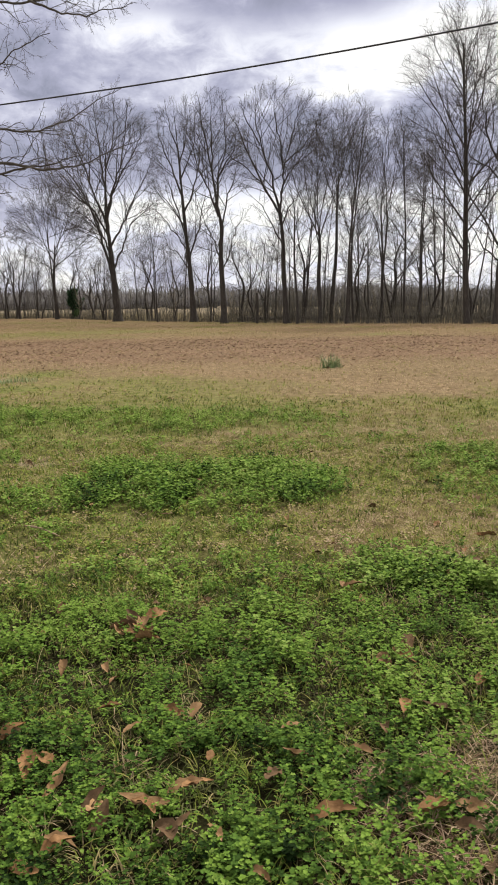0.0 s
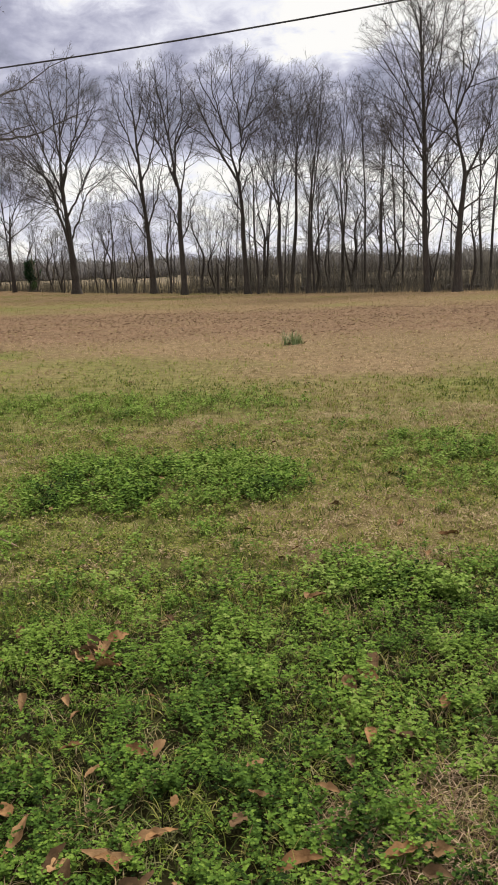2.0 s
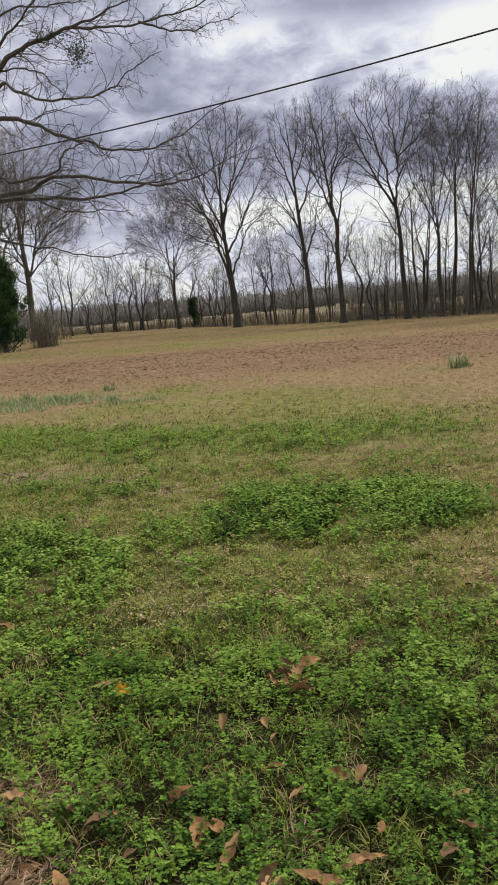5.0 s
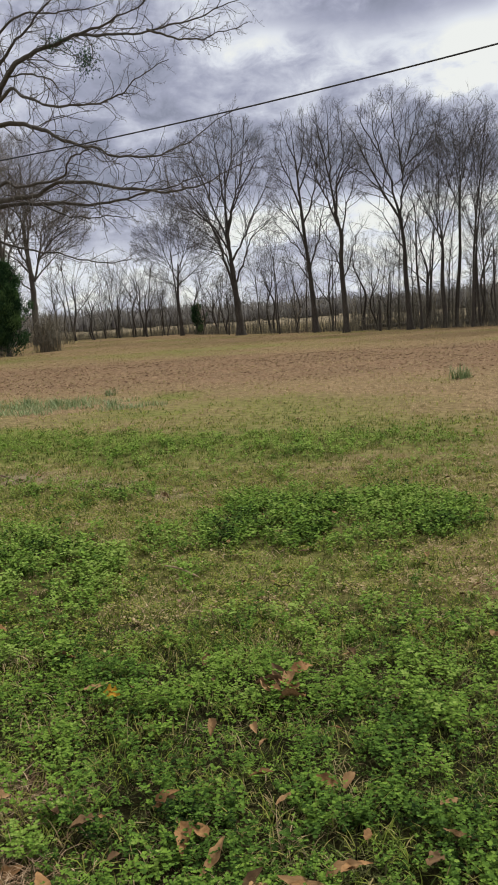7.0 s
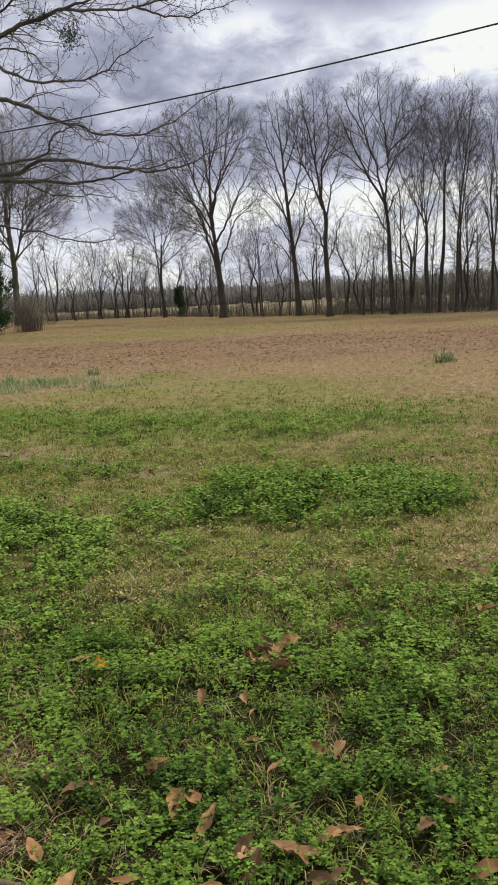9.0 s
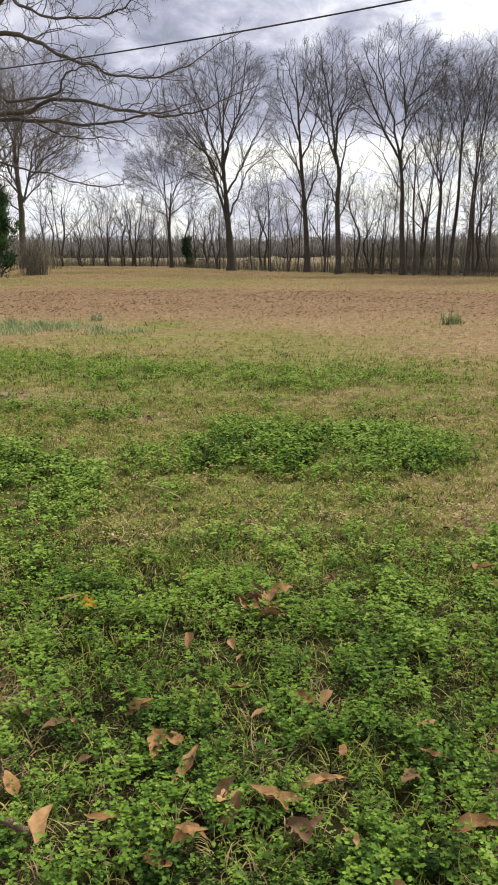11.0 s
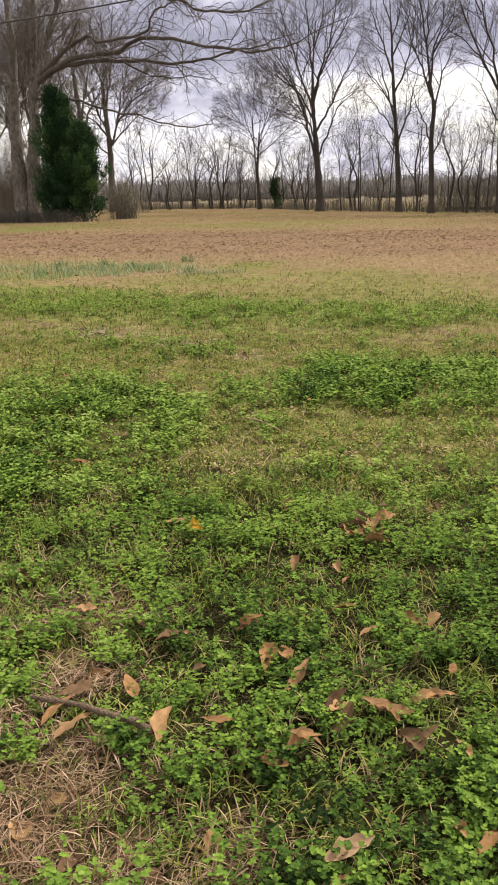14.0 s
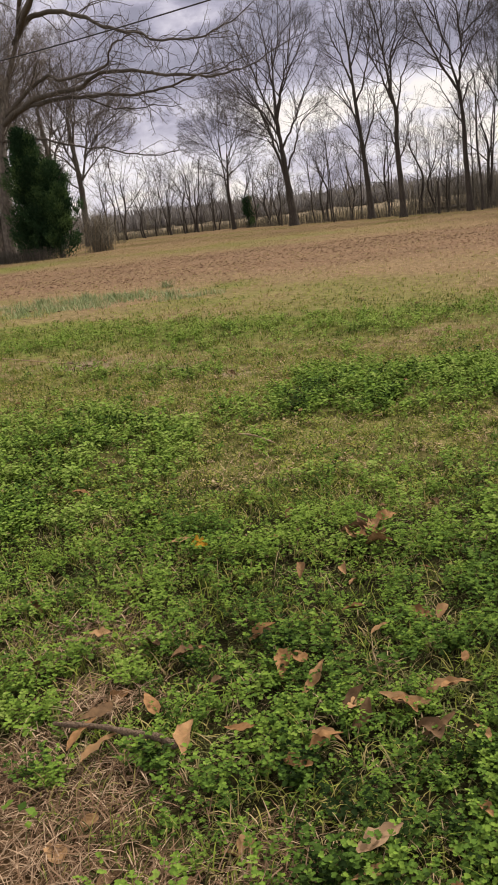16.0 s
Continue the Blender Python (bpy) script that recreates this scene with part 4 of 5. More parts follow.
long_limb(0.14, (3.8, -0.2, 15.6), (8.1, -5.0, 16.7), (9.4, -5.5, 16.1), (11.3, -6.0, 15.3), (14.2, -6.7, 15.0), (16.1, -7.5, 15.2), (17.4, -8.3, 15.8), (19.4, -9.2, 16.3))
long_limb(0.07, (8.0, -4.8, 17.6), (9.9, -5.5, 17.4), (11.3, -5.9, 16.8), (12.2, -6.3, 15.8), (13.2, -6.8, 15.0), count=20)
cl = np.random.default_rng(12)
for at, size, count in (((13.7, -6.3, 17.7), (0.36, 0.4, 0.42), 620), ((11.9, -5.9, 18.9), (0.5, 0.35, 0.30), 420)):
    tips = cl.normal(0, 1, (count, 3)) * size + at
    aim, across = cl.normal(0, 1, (count, 3)), cl.normal(0, 1, (count, 3))
    aim, across = 0.10 * aim / np.linalg.norm(aim, axis=1, keepdims=True), 0.035 * across / np.linalg.norm(across, axis=1, keepdims=True)
    part("leaf_clump", mesh_np("leaf_clump", np.stack([tips - aim, tips - across, tips + aim, tips + across], 1).reshape(-1, 3), np.arange(4 * count).reshape(-1, 4), CEDAR,
                               np.repeat(cl.uniform(0.1, 0.8, count), 4)), shade_tree, "dark green clump of leaves growing on a limb", "stuff")
V, F = wisp(twigs)
part("crown", mesh_np("crown", V, F, TWIG_PALE, smooth=True), shade_tree, "fine grey-brown bare twigs", "stuff")


# ---- evergreens ----
def cedar(name, label, x, y, tall, wide, seed, sprays):
    rng = np.random.default_rng(seed)
    thing = tagged(new(name), label, "tree")
    thing.location = (x, y, -0.05)
    V, F = tubes([([(0, 0, 0), (0, 0, tall * 0.5), (0, 0, tall * 0.96)], [0.05 * wide + 0.03, 0.03 * wide, 0.01])], 8)
    part("trunk", mesh_np("trunk", V, F, BARK, smooth=True), thing)
    boughs = max(sprays // 17, 18)                   # rising plumes of foliage, uneven in length, with gaps between them
    f0 = rng.random(boughs) ** 0.9 * 0.93
    az0 = rng.uniform(0, 2 * np.pi, boughs)
    run = wide * np.clip((1 - f0) ** 0.75 * np.minimum(1, 0.75 + 1.8 * f0), 0.06, 1) * rng.uniform(0.35, 1.22, boughs)
    rise = 0.5 * run + rng.uniform(0.2, 0.9, boughs) * (0.25 + 0.12 * wide)
    which = rng.integers(0, boughs, sprays)
    u = rng.random(sprays) ** 0.6
    az = az0[which] + rng.normal(0, 0.10, sprays)
    c = np.stack([run[which] * u * np.cos(az), run[which] * u * np.sin(az), 0.10 + f0[which] * tall * 0.94 + rise[which] * u ** 1.6], -1)
    k = 26
    out = np.stack([np.cos(az), np.sin(az), 1.0 + 0 * az], -1)[:, None, :]
    d = out + rng.normal(0, 0.6, (sprays, k, 3))
    d /= np.linalg.norm(d, axis=-1, keepdims=True)
    thick = ((0.10 + 0.085 * wide) * (1.15 - 0.75 * u))[:, None, None]
    p = c[:, None, :] + rng.normal(0, 1, (sprays, k, 3)) * thick * [1, 1, 1.5]
    ln = rng.uniform(0.10, 0.32, (sprays, k, 1))
    side = np.cross(d, rng.normal(0, 1, (sprays, k, 3)))
    side /= np.linalg.norm(side, axis=-1, keepdims=True)
    tri = np.stack([p - side * 0.032, p + side * 0.032, p + d * ln], 2).reshape(-1, 3)
    tri[:, 2] = np.maximum(tri[:, 2], 0.02)
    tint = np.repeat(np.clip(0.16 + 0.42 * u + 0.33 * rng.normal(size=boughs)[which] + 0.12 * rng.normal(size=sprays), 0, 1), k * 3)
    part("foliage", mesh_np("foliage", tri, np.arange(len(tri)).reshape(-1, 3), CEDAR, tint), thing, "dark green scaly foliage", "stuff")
    return thing


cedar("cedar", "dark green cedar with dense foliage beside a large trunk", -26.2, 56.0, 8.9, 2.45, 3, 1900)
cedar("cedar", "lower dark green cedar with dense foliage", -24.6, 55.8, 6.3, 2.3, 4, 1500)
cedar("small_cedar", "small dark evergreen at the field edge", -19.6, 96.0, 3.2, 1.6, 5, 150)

# ---- overhead cable ----
A, B = Vector((-14.36, 31.37, 7.86)), Vector((6.37, 23.13, 8.44))
cu = bpy.data.curves.new("overhead_cable", "CURVE")
cu.dimensions, cu.bevel_depth, cu.bevel_resolution = "3D", 0.024, 2
sp = cu.splines.new("POLY")
sp.points.add(48)
for k in range(49):
    s = -1.2 + 3.6 * k / 48
    q = A.lerp(B, s)
    sp.points[k].co = (q.x, q.y, q.z - 0.8 * s * (1 - s), 1)
cu.materials.append(CABLE)
tagged(new("overhead_cable", cu), "black overhead cable strung high across the field", "cable")


# ---- hedgerow, brush and far woods ----
def brush(name, label, xs, ys, tall, thick, seed, tint0, twiggy=3):
    """Thin upright stems with a few side shoots each, joined."""
    rng = np.random.default_rng(seed)
    lines, tints = [], []
    for x, y in zip(xs, ys):
        h = tall * rng.uniform(0.35, 1.0)
        lx, ly = rng.normal(0, 0.16, 2) * h
        p0, p1 = np.array([x, y, -0.03]), np.array([x + 0.4 * lx, y + 0.4 * ly, 0.5 * h])
        p2 = np.array([x + lx, y + ly, h])
        t = float(np.clip(tint0 + rng.normal(0, 0.22), 0, 1))
        lines.append(([p0, p1, p2], [thick, 0.7 * thick, 0.25 * thick]))
        tints.append(t)
        for k in range(twiggy):
            f = rng.uniform(0.25, 0.95)
            q = p0 + (p2 - p0) * f
            d = rng.normal(0, 1, 3) * [0.28, 0.28, 0.10] * h * (1.1 - 0.6 * f) + [0, 0, 0.16 * h]
            lines.append(([q, q + d + [0, 0, 0.05 * h]], [0.5 * thick, 0.2 * thick]))
            tints.append(t)
    order = [k for k in range(len(lines)) if len(lines[k][0]) == 3] + [k for k in range(len(lines)) if len(lines[k][0]) == 2]
    lines, tints = [lines[k] for k in order], [tints[k] for k in order]
    V, F = wisp(lines)
    tint = np.repeat(tints, [9 if len(q[0]) == 3 else 4 for q in lines])
    tagged(new(name, mesh_np(name, V, F, BRUSH, tint)), label, "brush", kind="stuff")


rb = np.random.default_rng(21)
xs = rb.uniform(-62, 34, 4200)
brush("brushwood", "bare brown brushwood under the trees", xs, tree_edge(xs) + rb.exponential(5.0, 4200) - 0.4, 1.5, 0.013, 1, 0.32)
xs = rb.uniform(-62, 34, 600)
brush("sapling_thicket", "thin bare saplings behind the field edge", xs, tree_edge(xs) + rb.uniform(0.5, 24, 600), 4.2, 0.014, 2, 0.35, 7)
xs = rb.uniform(-64, 36, 3600)
brush("dry_verge", "tall dry brown grass along the field edge", xs, tree_edge(xs) + np.abs(rb.normal(0, 1.3, 3600)) - 0.5, 0.5, 0.014, 3, 0.35, 1)
xs = rb.uniform(-62, 34, 170)
brush("understorey", "thin bare understorey saplings with fine side twigs", xs, tree_edge(xs) + rb.uniform(0.3, 20, 170), 7.5, 0.026, 8, 0.25, 26)
xs = rb.uniform(-2, 30, 1500)
brush("hedgerow", "dense dark bare hedgerow behind the trees", xs, tree_edge(xs) + 17 + rb.uniform(0, 7, 1500), 3.4, 0.022, 4, 0.35, 5)
xs = rb.uniform(3, 32, 650)
brush("low_hedge", "low dark brown thicket between the trunks", xs, tree_edge(xs) + 4 + rb.uniform(0, 9, 650), 1.5, 0.022, 14, 0.12, 5)
xs = np.concatenate([rb.normal(-32.6, 1.3, 260), rb.normal(-23.95, 0.33, 200), rb.normal(-40, 4, 300)])
brush("bramble", "tangled grey-green bramble beside the cedars", xs, np.concatenate([rb.normal(84, 2, 260), rb.normal(61.5, 0.8, 200), rb.normal(70, 5, 300)]), 3.1, 0.016, 6, 0.45, 5)

xs = rb.normal(-33.6, 1.5, 520)
brush("thicket", "tall tangled grey-olive thicket behind the large tree", xs, rb.normal(65, 1.2, 520), 6.6, 0.018, 16, 0.5, 8)
xs = rb.normal(-28.4, 2.1, 800)
brush("brush_pile", "dark tangle of dead twigs at the foot of the large tree", xs, rb.normal(54.6, 0.5, 800), 0.9, 0.018, 9, 0.05, 6)


def lump(seed):
    bm = bmesh.new()
    bmesh.ops.create_icosphere(bm, subdivisions=2, radius=1.0)
    for v in bm.verts:
        v.co *= 0.72 + 0.5 * noise.noise(v.co * 2.1 + Vector((seed, 0, 0))) + 0.35 * noise.noise(v.co * 5.3 + Vector((0, seed, 0)))
    V = np.array([v.co[:] for v in bm.verts])
    F = np.array([[q.index for q in f.verts] for f in bm.faces])
    bm.free()
    return V, F, 0.25 * np.random.default_rng(seed).normal(size=len(V))


n_far = 420
az = radians(-75) + RNG.random(n_far) * radians(150)
dist = RNG.uniform(275, 345, n_far)
V, F, T = scatter([lump(k) for k in range(6)], dist * np.sin(az), dist * np.cos(az), RNG.uniform(0.2, 2.0, n_far),
                  RNG.random(n_far) * 6.28, RNG.uniform(2.6, 4.0, n_far), RNG.uniform(0.2, 0.7, n_far))
# above the underwood, bare crowns as fans of tapering shoots
n_far = 5200
az = radians(-75) + RNG.random(n_far) * radians(150)
dist = RNG.uniform(262, 345, n_far)
top = (6.4 + 3.6 * fbm(az * 60, dist * 0, 3.0, 4)) * RNG.uniform(0.72, 1.08, n_far)
shoots, tone = [], []
for a, d, h, tn in zip(az, dist, top, RNG.uniform(0.0, 1.0, n_far)):
    foot = np.array([d * math.sin(a), d * math.cos(a), -0.2])
    for q in range(6):
        sway = RNG.normal(0, 1, 2) * 0.20 * h
        shoots.append(((foot + [0.15 * sway[0], 0.15 * sway[1], 0.12 * h], foot + [sway[0], sway[1], h * RNG.uniform(0.7, 1.0)]), (0.42, 0)))
        tone.append(tn)
V2, F2 = spikes(shoots)
V, F, T = np.concatenate([V, V2]), np.concatenate([F, F2 + len(V)]), np.concatenate([T, np.repeat(tone, 4)])
tagged(new("far_woods", mesh_np("far_woods", V, F, HAZED_WOOD, T)), "distant leafless brown-grey woodland beyond the pale field", "woods", kind="stuff")

# ---- low growth ----
def kite_leaf(size, cup):
    V = np.array([[0, 0, 0], [size, 0.8 * size, cup * size], [2 * size, 0, 0.2 * cup * size], [size, -0.8 * size, cup * size]])
    return V, np.array([[0, 2, 1], [0, 3, 2]])


def place(V, yaw, pitch, at):
    c, s = math.cos(pitch), math.sin(pitch)
    V = np.stack([V[:, 0] * c - V[:, 2] * s, V[:, 1], V[:, 0] * s + V[:, 2] * c], -1)
    c, s = math.cos(yaw), math.sin(yaw)
    return np.stack([V[:, 0] * c - V[:, 1] * s, V[:, 0] * s + V[:, 1] * c, V[:, 2]], -1) + at


def oval_leaf(size, broad, fold, droop, fine):
    """A rounded leaf folded along its midrib, with lobes at its end (a plain kite where it is farther off), its stalk at the origin."""
    L = 2 * size
    V = [[0.55 * L, 0, -fold * size], [0, 0, 0], [0.38 * L, broad * size, 0.1 * size]]
    if fine:
        V += [[0.62 * L, 0.62 * broad * size, 0.05 * size], [0.88 * L, 0.72 * broad * size, -0.5 * droop * size], [0.93 * L, 0.0, -droop * size],
              [0.88 * L, -0.72 * broad * size, -0.5 * droop * size], [0.62 * L, -0.62 * broad * size, 0.05 * size]]
    else:
        V += [[L, 0, -droop * size]]
    V += [[0.38 * L, -broad * size, 0.1 * size]]
    n = len(V)
    return np.array(V), np.array([[0, k, k + 1 if k + 1 < n else 1] for k in range(1, n)])


def whorl_weed(seed, stems, tiers, tall, spread, size, fine=True):
    """A low weed: leaning stems, each with tiers of rounded leaves about it, the topmost in a close rosette, tinted
    paler as if lit from above.
    """
    rng = np.random.default_rng(seed)
    vs, fs, ts, base = [], [], [], 0
    for k in range(stems):
        az, out = rng.uniform(0, 6.28), spread * math.sqrt(rng.uniform(0.02, 1.0))
        h = tall * rng.uniform(0.45, 1.0)
        tip = np.array([out * math.cos(az), out * math.sin(az), h])
        side = np.array([-math.sin(az), math.cos(az), 0]) * 0.0011
        vs.append(np.array([[0, 0, 0] + side, [0, 0, 0] - side, tip]))
        fs.append(np.array([[0, 1, 2]]) + base)
        ts.append(np.full(3, -0.1))
        base += 3
        hue = rng.normal(0, 0.12)
        for tier in range(tiers):
            f = 1.0 - 0.26 * tier
            leaves = 5 if tier == 0 else 3
            spin = rng.uniform(0, 6.28)
            for q in range(leaves):
                sz = size * rng.uniform(0.7, 1.2) * (0.85 if tier == 0 else 1.1)
                V, F = oval_leaf(sz, rng.uniform(0.75, 1.05), rng.uniform(0.1, 0.4), rng.uniform(0.0, 0.5), fine)
                pitch = rng.uniform(0.05, 0.75) if tier == 0 else rng.uniform(-0.35, 0.45)
                V = place(V, spin + q * 6.28 / leaves + rng.uniform(-0.3, 0.3), pitch, tip * f + rng.normal(0, 0.003, 3))
                vs.append(V)
                fs.append(F + base)
                # light on the top tier and shade on the lower ones, put into the tint
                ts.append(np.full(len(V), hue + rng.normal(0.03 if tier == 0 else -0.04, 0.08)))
                base += len(V)
    return np.concatenate(vs), np.concatenate(fs), np.concatenate(ts)


def weed_plant(seed, stems, leaves, tall, reach, size):
    """A small weed seen from farther off: leaning stems with kite-shaped leaves."""
    rng = np.random.default_rng(seed)
    vs, fs, ts, base = [], [], [], 0
    for k in range(stems):
        az, out = rng.uniform(0, 6.28), reach * rng.uniform(0.1, 1.0)
        h = tall * rng.uniform(0.45, 1.0)
        tip = np.array([out * math.cos(az), out * math.sin(az), h])
        side = np.array([-math.sin(az), math.cos(az), 0]) * 0.0012
        vs.append(np.array([[0, 0, 0] + side, [0, 0, 0] - side, tip]))
        fs.append(np.array([[0, 1, 2]]) + base)
        ts.append(np.full(3, -0.1))
        base += 3
        spin = rng.uniform(0, 6.28)
        for q in range(leaves):
            f = rng.uniform(0.85, 1.05) if q < leaves * 0.5 else rng.uniform(0.35, 0.9)
            V, F = kite_leaf(size * rng.uniform(0.55, 1.25), rng.uniform(0, 0.4))
            V = place(V, spin + q * 2.4 + rng.uniform(-0.5, 0.5), rng.uniform(-0.6, 0.75), tip * f + rng.normal(0, 0.004, 3))
            vs.append(V)
            fs.append(F + base)
            ts.append(np.full(len(V), rng.normal(0, 0.17)))
            base += len(V)
    return np.concatenate(vs), np.concatenate(fs), np.concatenate(ts)


def tuft(seed, blades, segs, tall, spread, width, flop=0.5):
    """Grass: curved, tapering blades from one foot."""
    rng = np.random.default_rng(seed)
    vs, fs, ts, base = [], [], [], 0
    for k in range(blades):
        az, ln = rng.uniform(0, 6.28), tall * rng.uniform(0.5, 1.15)
        d, sd = np.array([math.cos(az), math.sin(az), 0]), np.array([-math.sin(az), math.cos(az), 0])
        foot = np.append(rng.normal(0, spread, 2), 0)
        a0, bend = rng.uniform(0.1, 0.5), flop * rng.uniform(0.5, 1.8)
        p, pts = foot, [foot]
        for q in range(segs):
            a = a0 + bend * (q + 0.5) / segs
            p = p + (d * math.sin(a) + np.array([0, 0, math.cos(a)])) * ln / segs
            pts.append(p)
        V = []
        for q in range(segs):
            wq = width * (1 - 0.55 * q / segs)
            V += [pts[q] - sd * wq, pts[q] + sd * wq]
        V.append(pts[-1])
        F = []
        for q in range(segs - 1):
            F += [[2 * q, 2 * q + 1, 2 * q + 3], [2 * q, 2 * q + 3, 2 * q + 2]]
        F.append([2 * segs - 2, 2 * segs - 1, 2 * segs])
        vs.append(np.array(V))
        fs.append(np.array(F) + base)
        ts.append(np.full(len(V), rng.normal(0, 0.14)))
        base += len(V)
    return np.concatenate(vs), np.concatenate(fs), np.concatenate(ts)


def sown(r0, r1, density, left=-36, right=25):
    """Random places in a sector of the field about the standpoint, so many for each square metre."""
    a0, a1 = radians(left), radians(right)
    n = int(0.5 * (a1 - a0) * (r1 * r1 - r0 * r0) * density)
    r, a = np.sqrt(RNG.uniform(r0 * r0, r1 * r1, n)), RNG.uniform(a0, a1, n)
    return r * np.sin(a), r * np.cos(a)


def sow(name, label, category, templates, mat, places, chance, size, tint, sink=0.0, tilt=None, vary=0.07):
    x, y = places
    keep = RNG.random(len(x)) < chance(x, y)
    x, y = x[keep], y[keep]
    n = len(x)
    V, F, T = scatter(templates, x, y, land(x, y) - sink, RNG.random(n) * 6.283, size(x, y) * RNG.uniform(0.75, 1.25, n), tint(x, y) + RNG.normal(0, vary, n),
                      tilt=None if tilt is None else RNG.normal(0, tilt, n))
    return tagged(new(name, mesh_np(name, V, F, mat, T)), label, category, kind="stuff")


def patchy(x, y):
    return fbm(x + 31, y + 11, 0.55, 3)


one = lambda x, y: 1.0 + 0 * x
clumpy = lambda x, y: np.clip(6 * (fbm(x + 2, y + 5, 0.17, 2) - 0.36), 0.12, 1)
lush_size = lambda x, y: 0.30 + 0.7 * fbm(x + 31, y + 11, 0.28, 2) + 0.6 * np.clip(fbm(x + 2, y + 5, 0.17, 2) - 0.25, 0, 1)
leafy_tint = lambda x, y: -0.20 + 0.70 * fbm(x, y, 0.45, 3) + 0.62 * fbm(x + 13, y + 4, 0.12, 2)
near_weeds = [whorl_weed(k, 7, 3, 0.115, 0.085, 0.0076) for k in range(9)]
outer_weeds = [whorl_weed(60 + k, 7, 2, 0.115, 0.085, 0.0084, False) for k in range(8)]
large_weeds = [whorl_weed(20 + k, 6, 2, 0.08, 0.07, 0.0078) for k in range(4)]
mid_weeds = [weed_plant(40 + k, 6, 7, 0.085, 0.09, 0.0094) for k in range(6)]
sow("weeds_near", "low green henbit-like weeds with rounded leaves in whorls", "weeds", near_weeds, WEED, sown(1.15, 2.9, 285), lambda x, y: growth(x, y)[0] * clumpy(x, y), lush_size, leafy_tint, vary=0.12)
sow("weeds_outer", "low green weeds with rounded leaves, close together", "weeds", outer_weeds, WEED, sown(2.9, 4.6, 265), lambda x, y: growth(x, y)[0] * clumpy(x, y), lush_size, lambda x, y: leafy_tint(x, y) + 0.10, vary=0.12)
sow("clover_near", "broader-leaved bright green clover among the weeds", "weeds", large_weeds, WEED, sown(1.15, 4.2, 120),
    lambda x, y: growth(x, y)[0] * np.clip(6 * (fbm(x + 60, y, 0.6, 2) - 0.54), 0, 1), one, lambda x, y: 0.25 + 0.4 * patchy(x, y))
carpet = [weed_plant(80 + k, 6, 4, 0.028, 0.06, 0.0060) for k in range(5)]
sow("weed_seedlings", "carpet of tiny green seedlings between the weeds", "weeds", carpet, WEED, sown(1.1, 4.6, 250),
    lambda x, y: np.clip(0.95 - 0.8 * growth(x, y)[3] - 0.85 * growth(x, y)[0] * clumpy(x, y), 0, 1), one, lambda x, y: 0.15 + 0.8 * fbm(x + 3, y, 0.5, 3))
# fine-leaved cover of the open field
speck = [weed_plant(180 + k, 6, 3, 0.045, 0.075, 0.0086) for k in range(6)]
sow("weed_carpet", "fine low olive-green growth through the short grass", "weeds", speck, GRASS, sown(4.3, 9.6, 190),
    lambda x, y: np.clip(0.62 + 0.9 * (fbm(x + 8, y + 70, 0.5, 3) - 0.3) + 0.2 * growth(x, y)[1] - 0.5 * growth(x, y)[3], 0, 1) * np.where(growth(x, y)[0] > 0.6, 0.3, 1), one,
    lambda x, y: np.clip(0.80 - 0.55 * growth(x, y)[1], 0.15, 0.8) * (0.95 * fbm(x + 3, y, 0.4, 3) + 1.0 * (fbm(x + 23, y, 0.16, 2) - 0.26)), vary=0.19)
plain = [weed_plant(95 + k, 6, 4, 0.05, 0.10, 0.0095) for k in range(5)]


def round_about(r0, r1, density):
    """Places all round the standpoint but for the sector that is sown closely."""
    return sown(r0, r1, density, 25, 324)


sow("weeds_around", "low green weeds in the grass all about", "weeds", plain, WEED, round_about(0.2, 6.0, 48),
    lambda x, y: np.clip(growth(x, y)[0] + 0.15, 0, 1) * np.clip((6.5 - np.hypot(x, y)) / 4, 0.15, 1), lambda x, y: 1.0 + 0.9 * patchy(x, y), lambda x, y: 0.0 + 0.7 * fbm(x, y, 0.8, 3))
sow("weeds_underfoot", "low green weeds in the grass underfoot", "weeds", plain, WEED, sown(0.1, 1.25, 130), lambda x, y: np.clip(growth(x, y)[0] + 0.1, 0, 1), one, lambda x, y: 0.0 + 0.7 * fbm(x, y, 0.8, 3))
sow("weeds_middle", "patches of green broad-leaved weeds", "weeds", mid_weeds, WEED, sown(4.3, 9.2, 310),
    lambda x, y: np.clip(1.25 * growth(x, y)[0] - 0.15, 0, 1) * np.clip(6 * (fbm(x + 2, y + 5, 0.24, 2) - 0.36), 0.20, 1), lambda x, y: 0.7 + 0.7 * patchy(x, y) + 0.25 * growth(x, y)[0], lambda x, y: 0.18 + 0.55 * fbm(x, y, 0.5, 3) + 0.75 * (fbm(x + 13, y + 4, 0.20, 2) - 0.13) - 0.16 * oval(x, y, -0.35, 7.05, 1.5, 1.1), vary=0.20)
sow("weeds_far", "green weeds farther out in the field", "weeds", mid_weeds[:3], WEED, sown(9.2, 15, 60),
    lambda x, y: growth(x, y)[0], lambda x, y: 1.1 + 0.5 * patchy(x, y), lambda x, y: 0.42 + 0.7 * fbm(x, y, 0.6, 3), vary=0.18)

dryness = lambda x, y: np.clip(0.88 - 0.95 * growth(x, y)[1] + 0.1 * growth(x, y)[3], 0.1, 1) * np.where(y < 9, 0.62, np.where(y < 13.5, 0.80, 1.05)) + 0.8 * (fbm(x + 21, y, 0.22, 2) - 0.5)
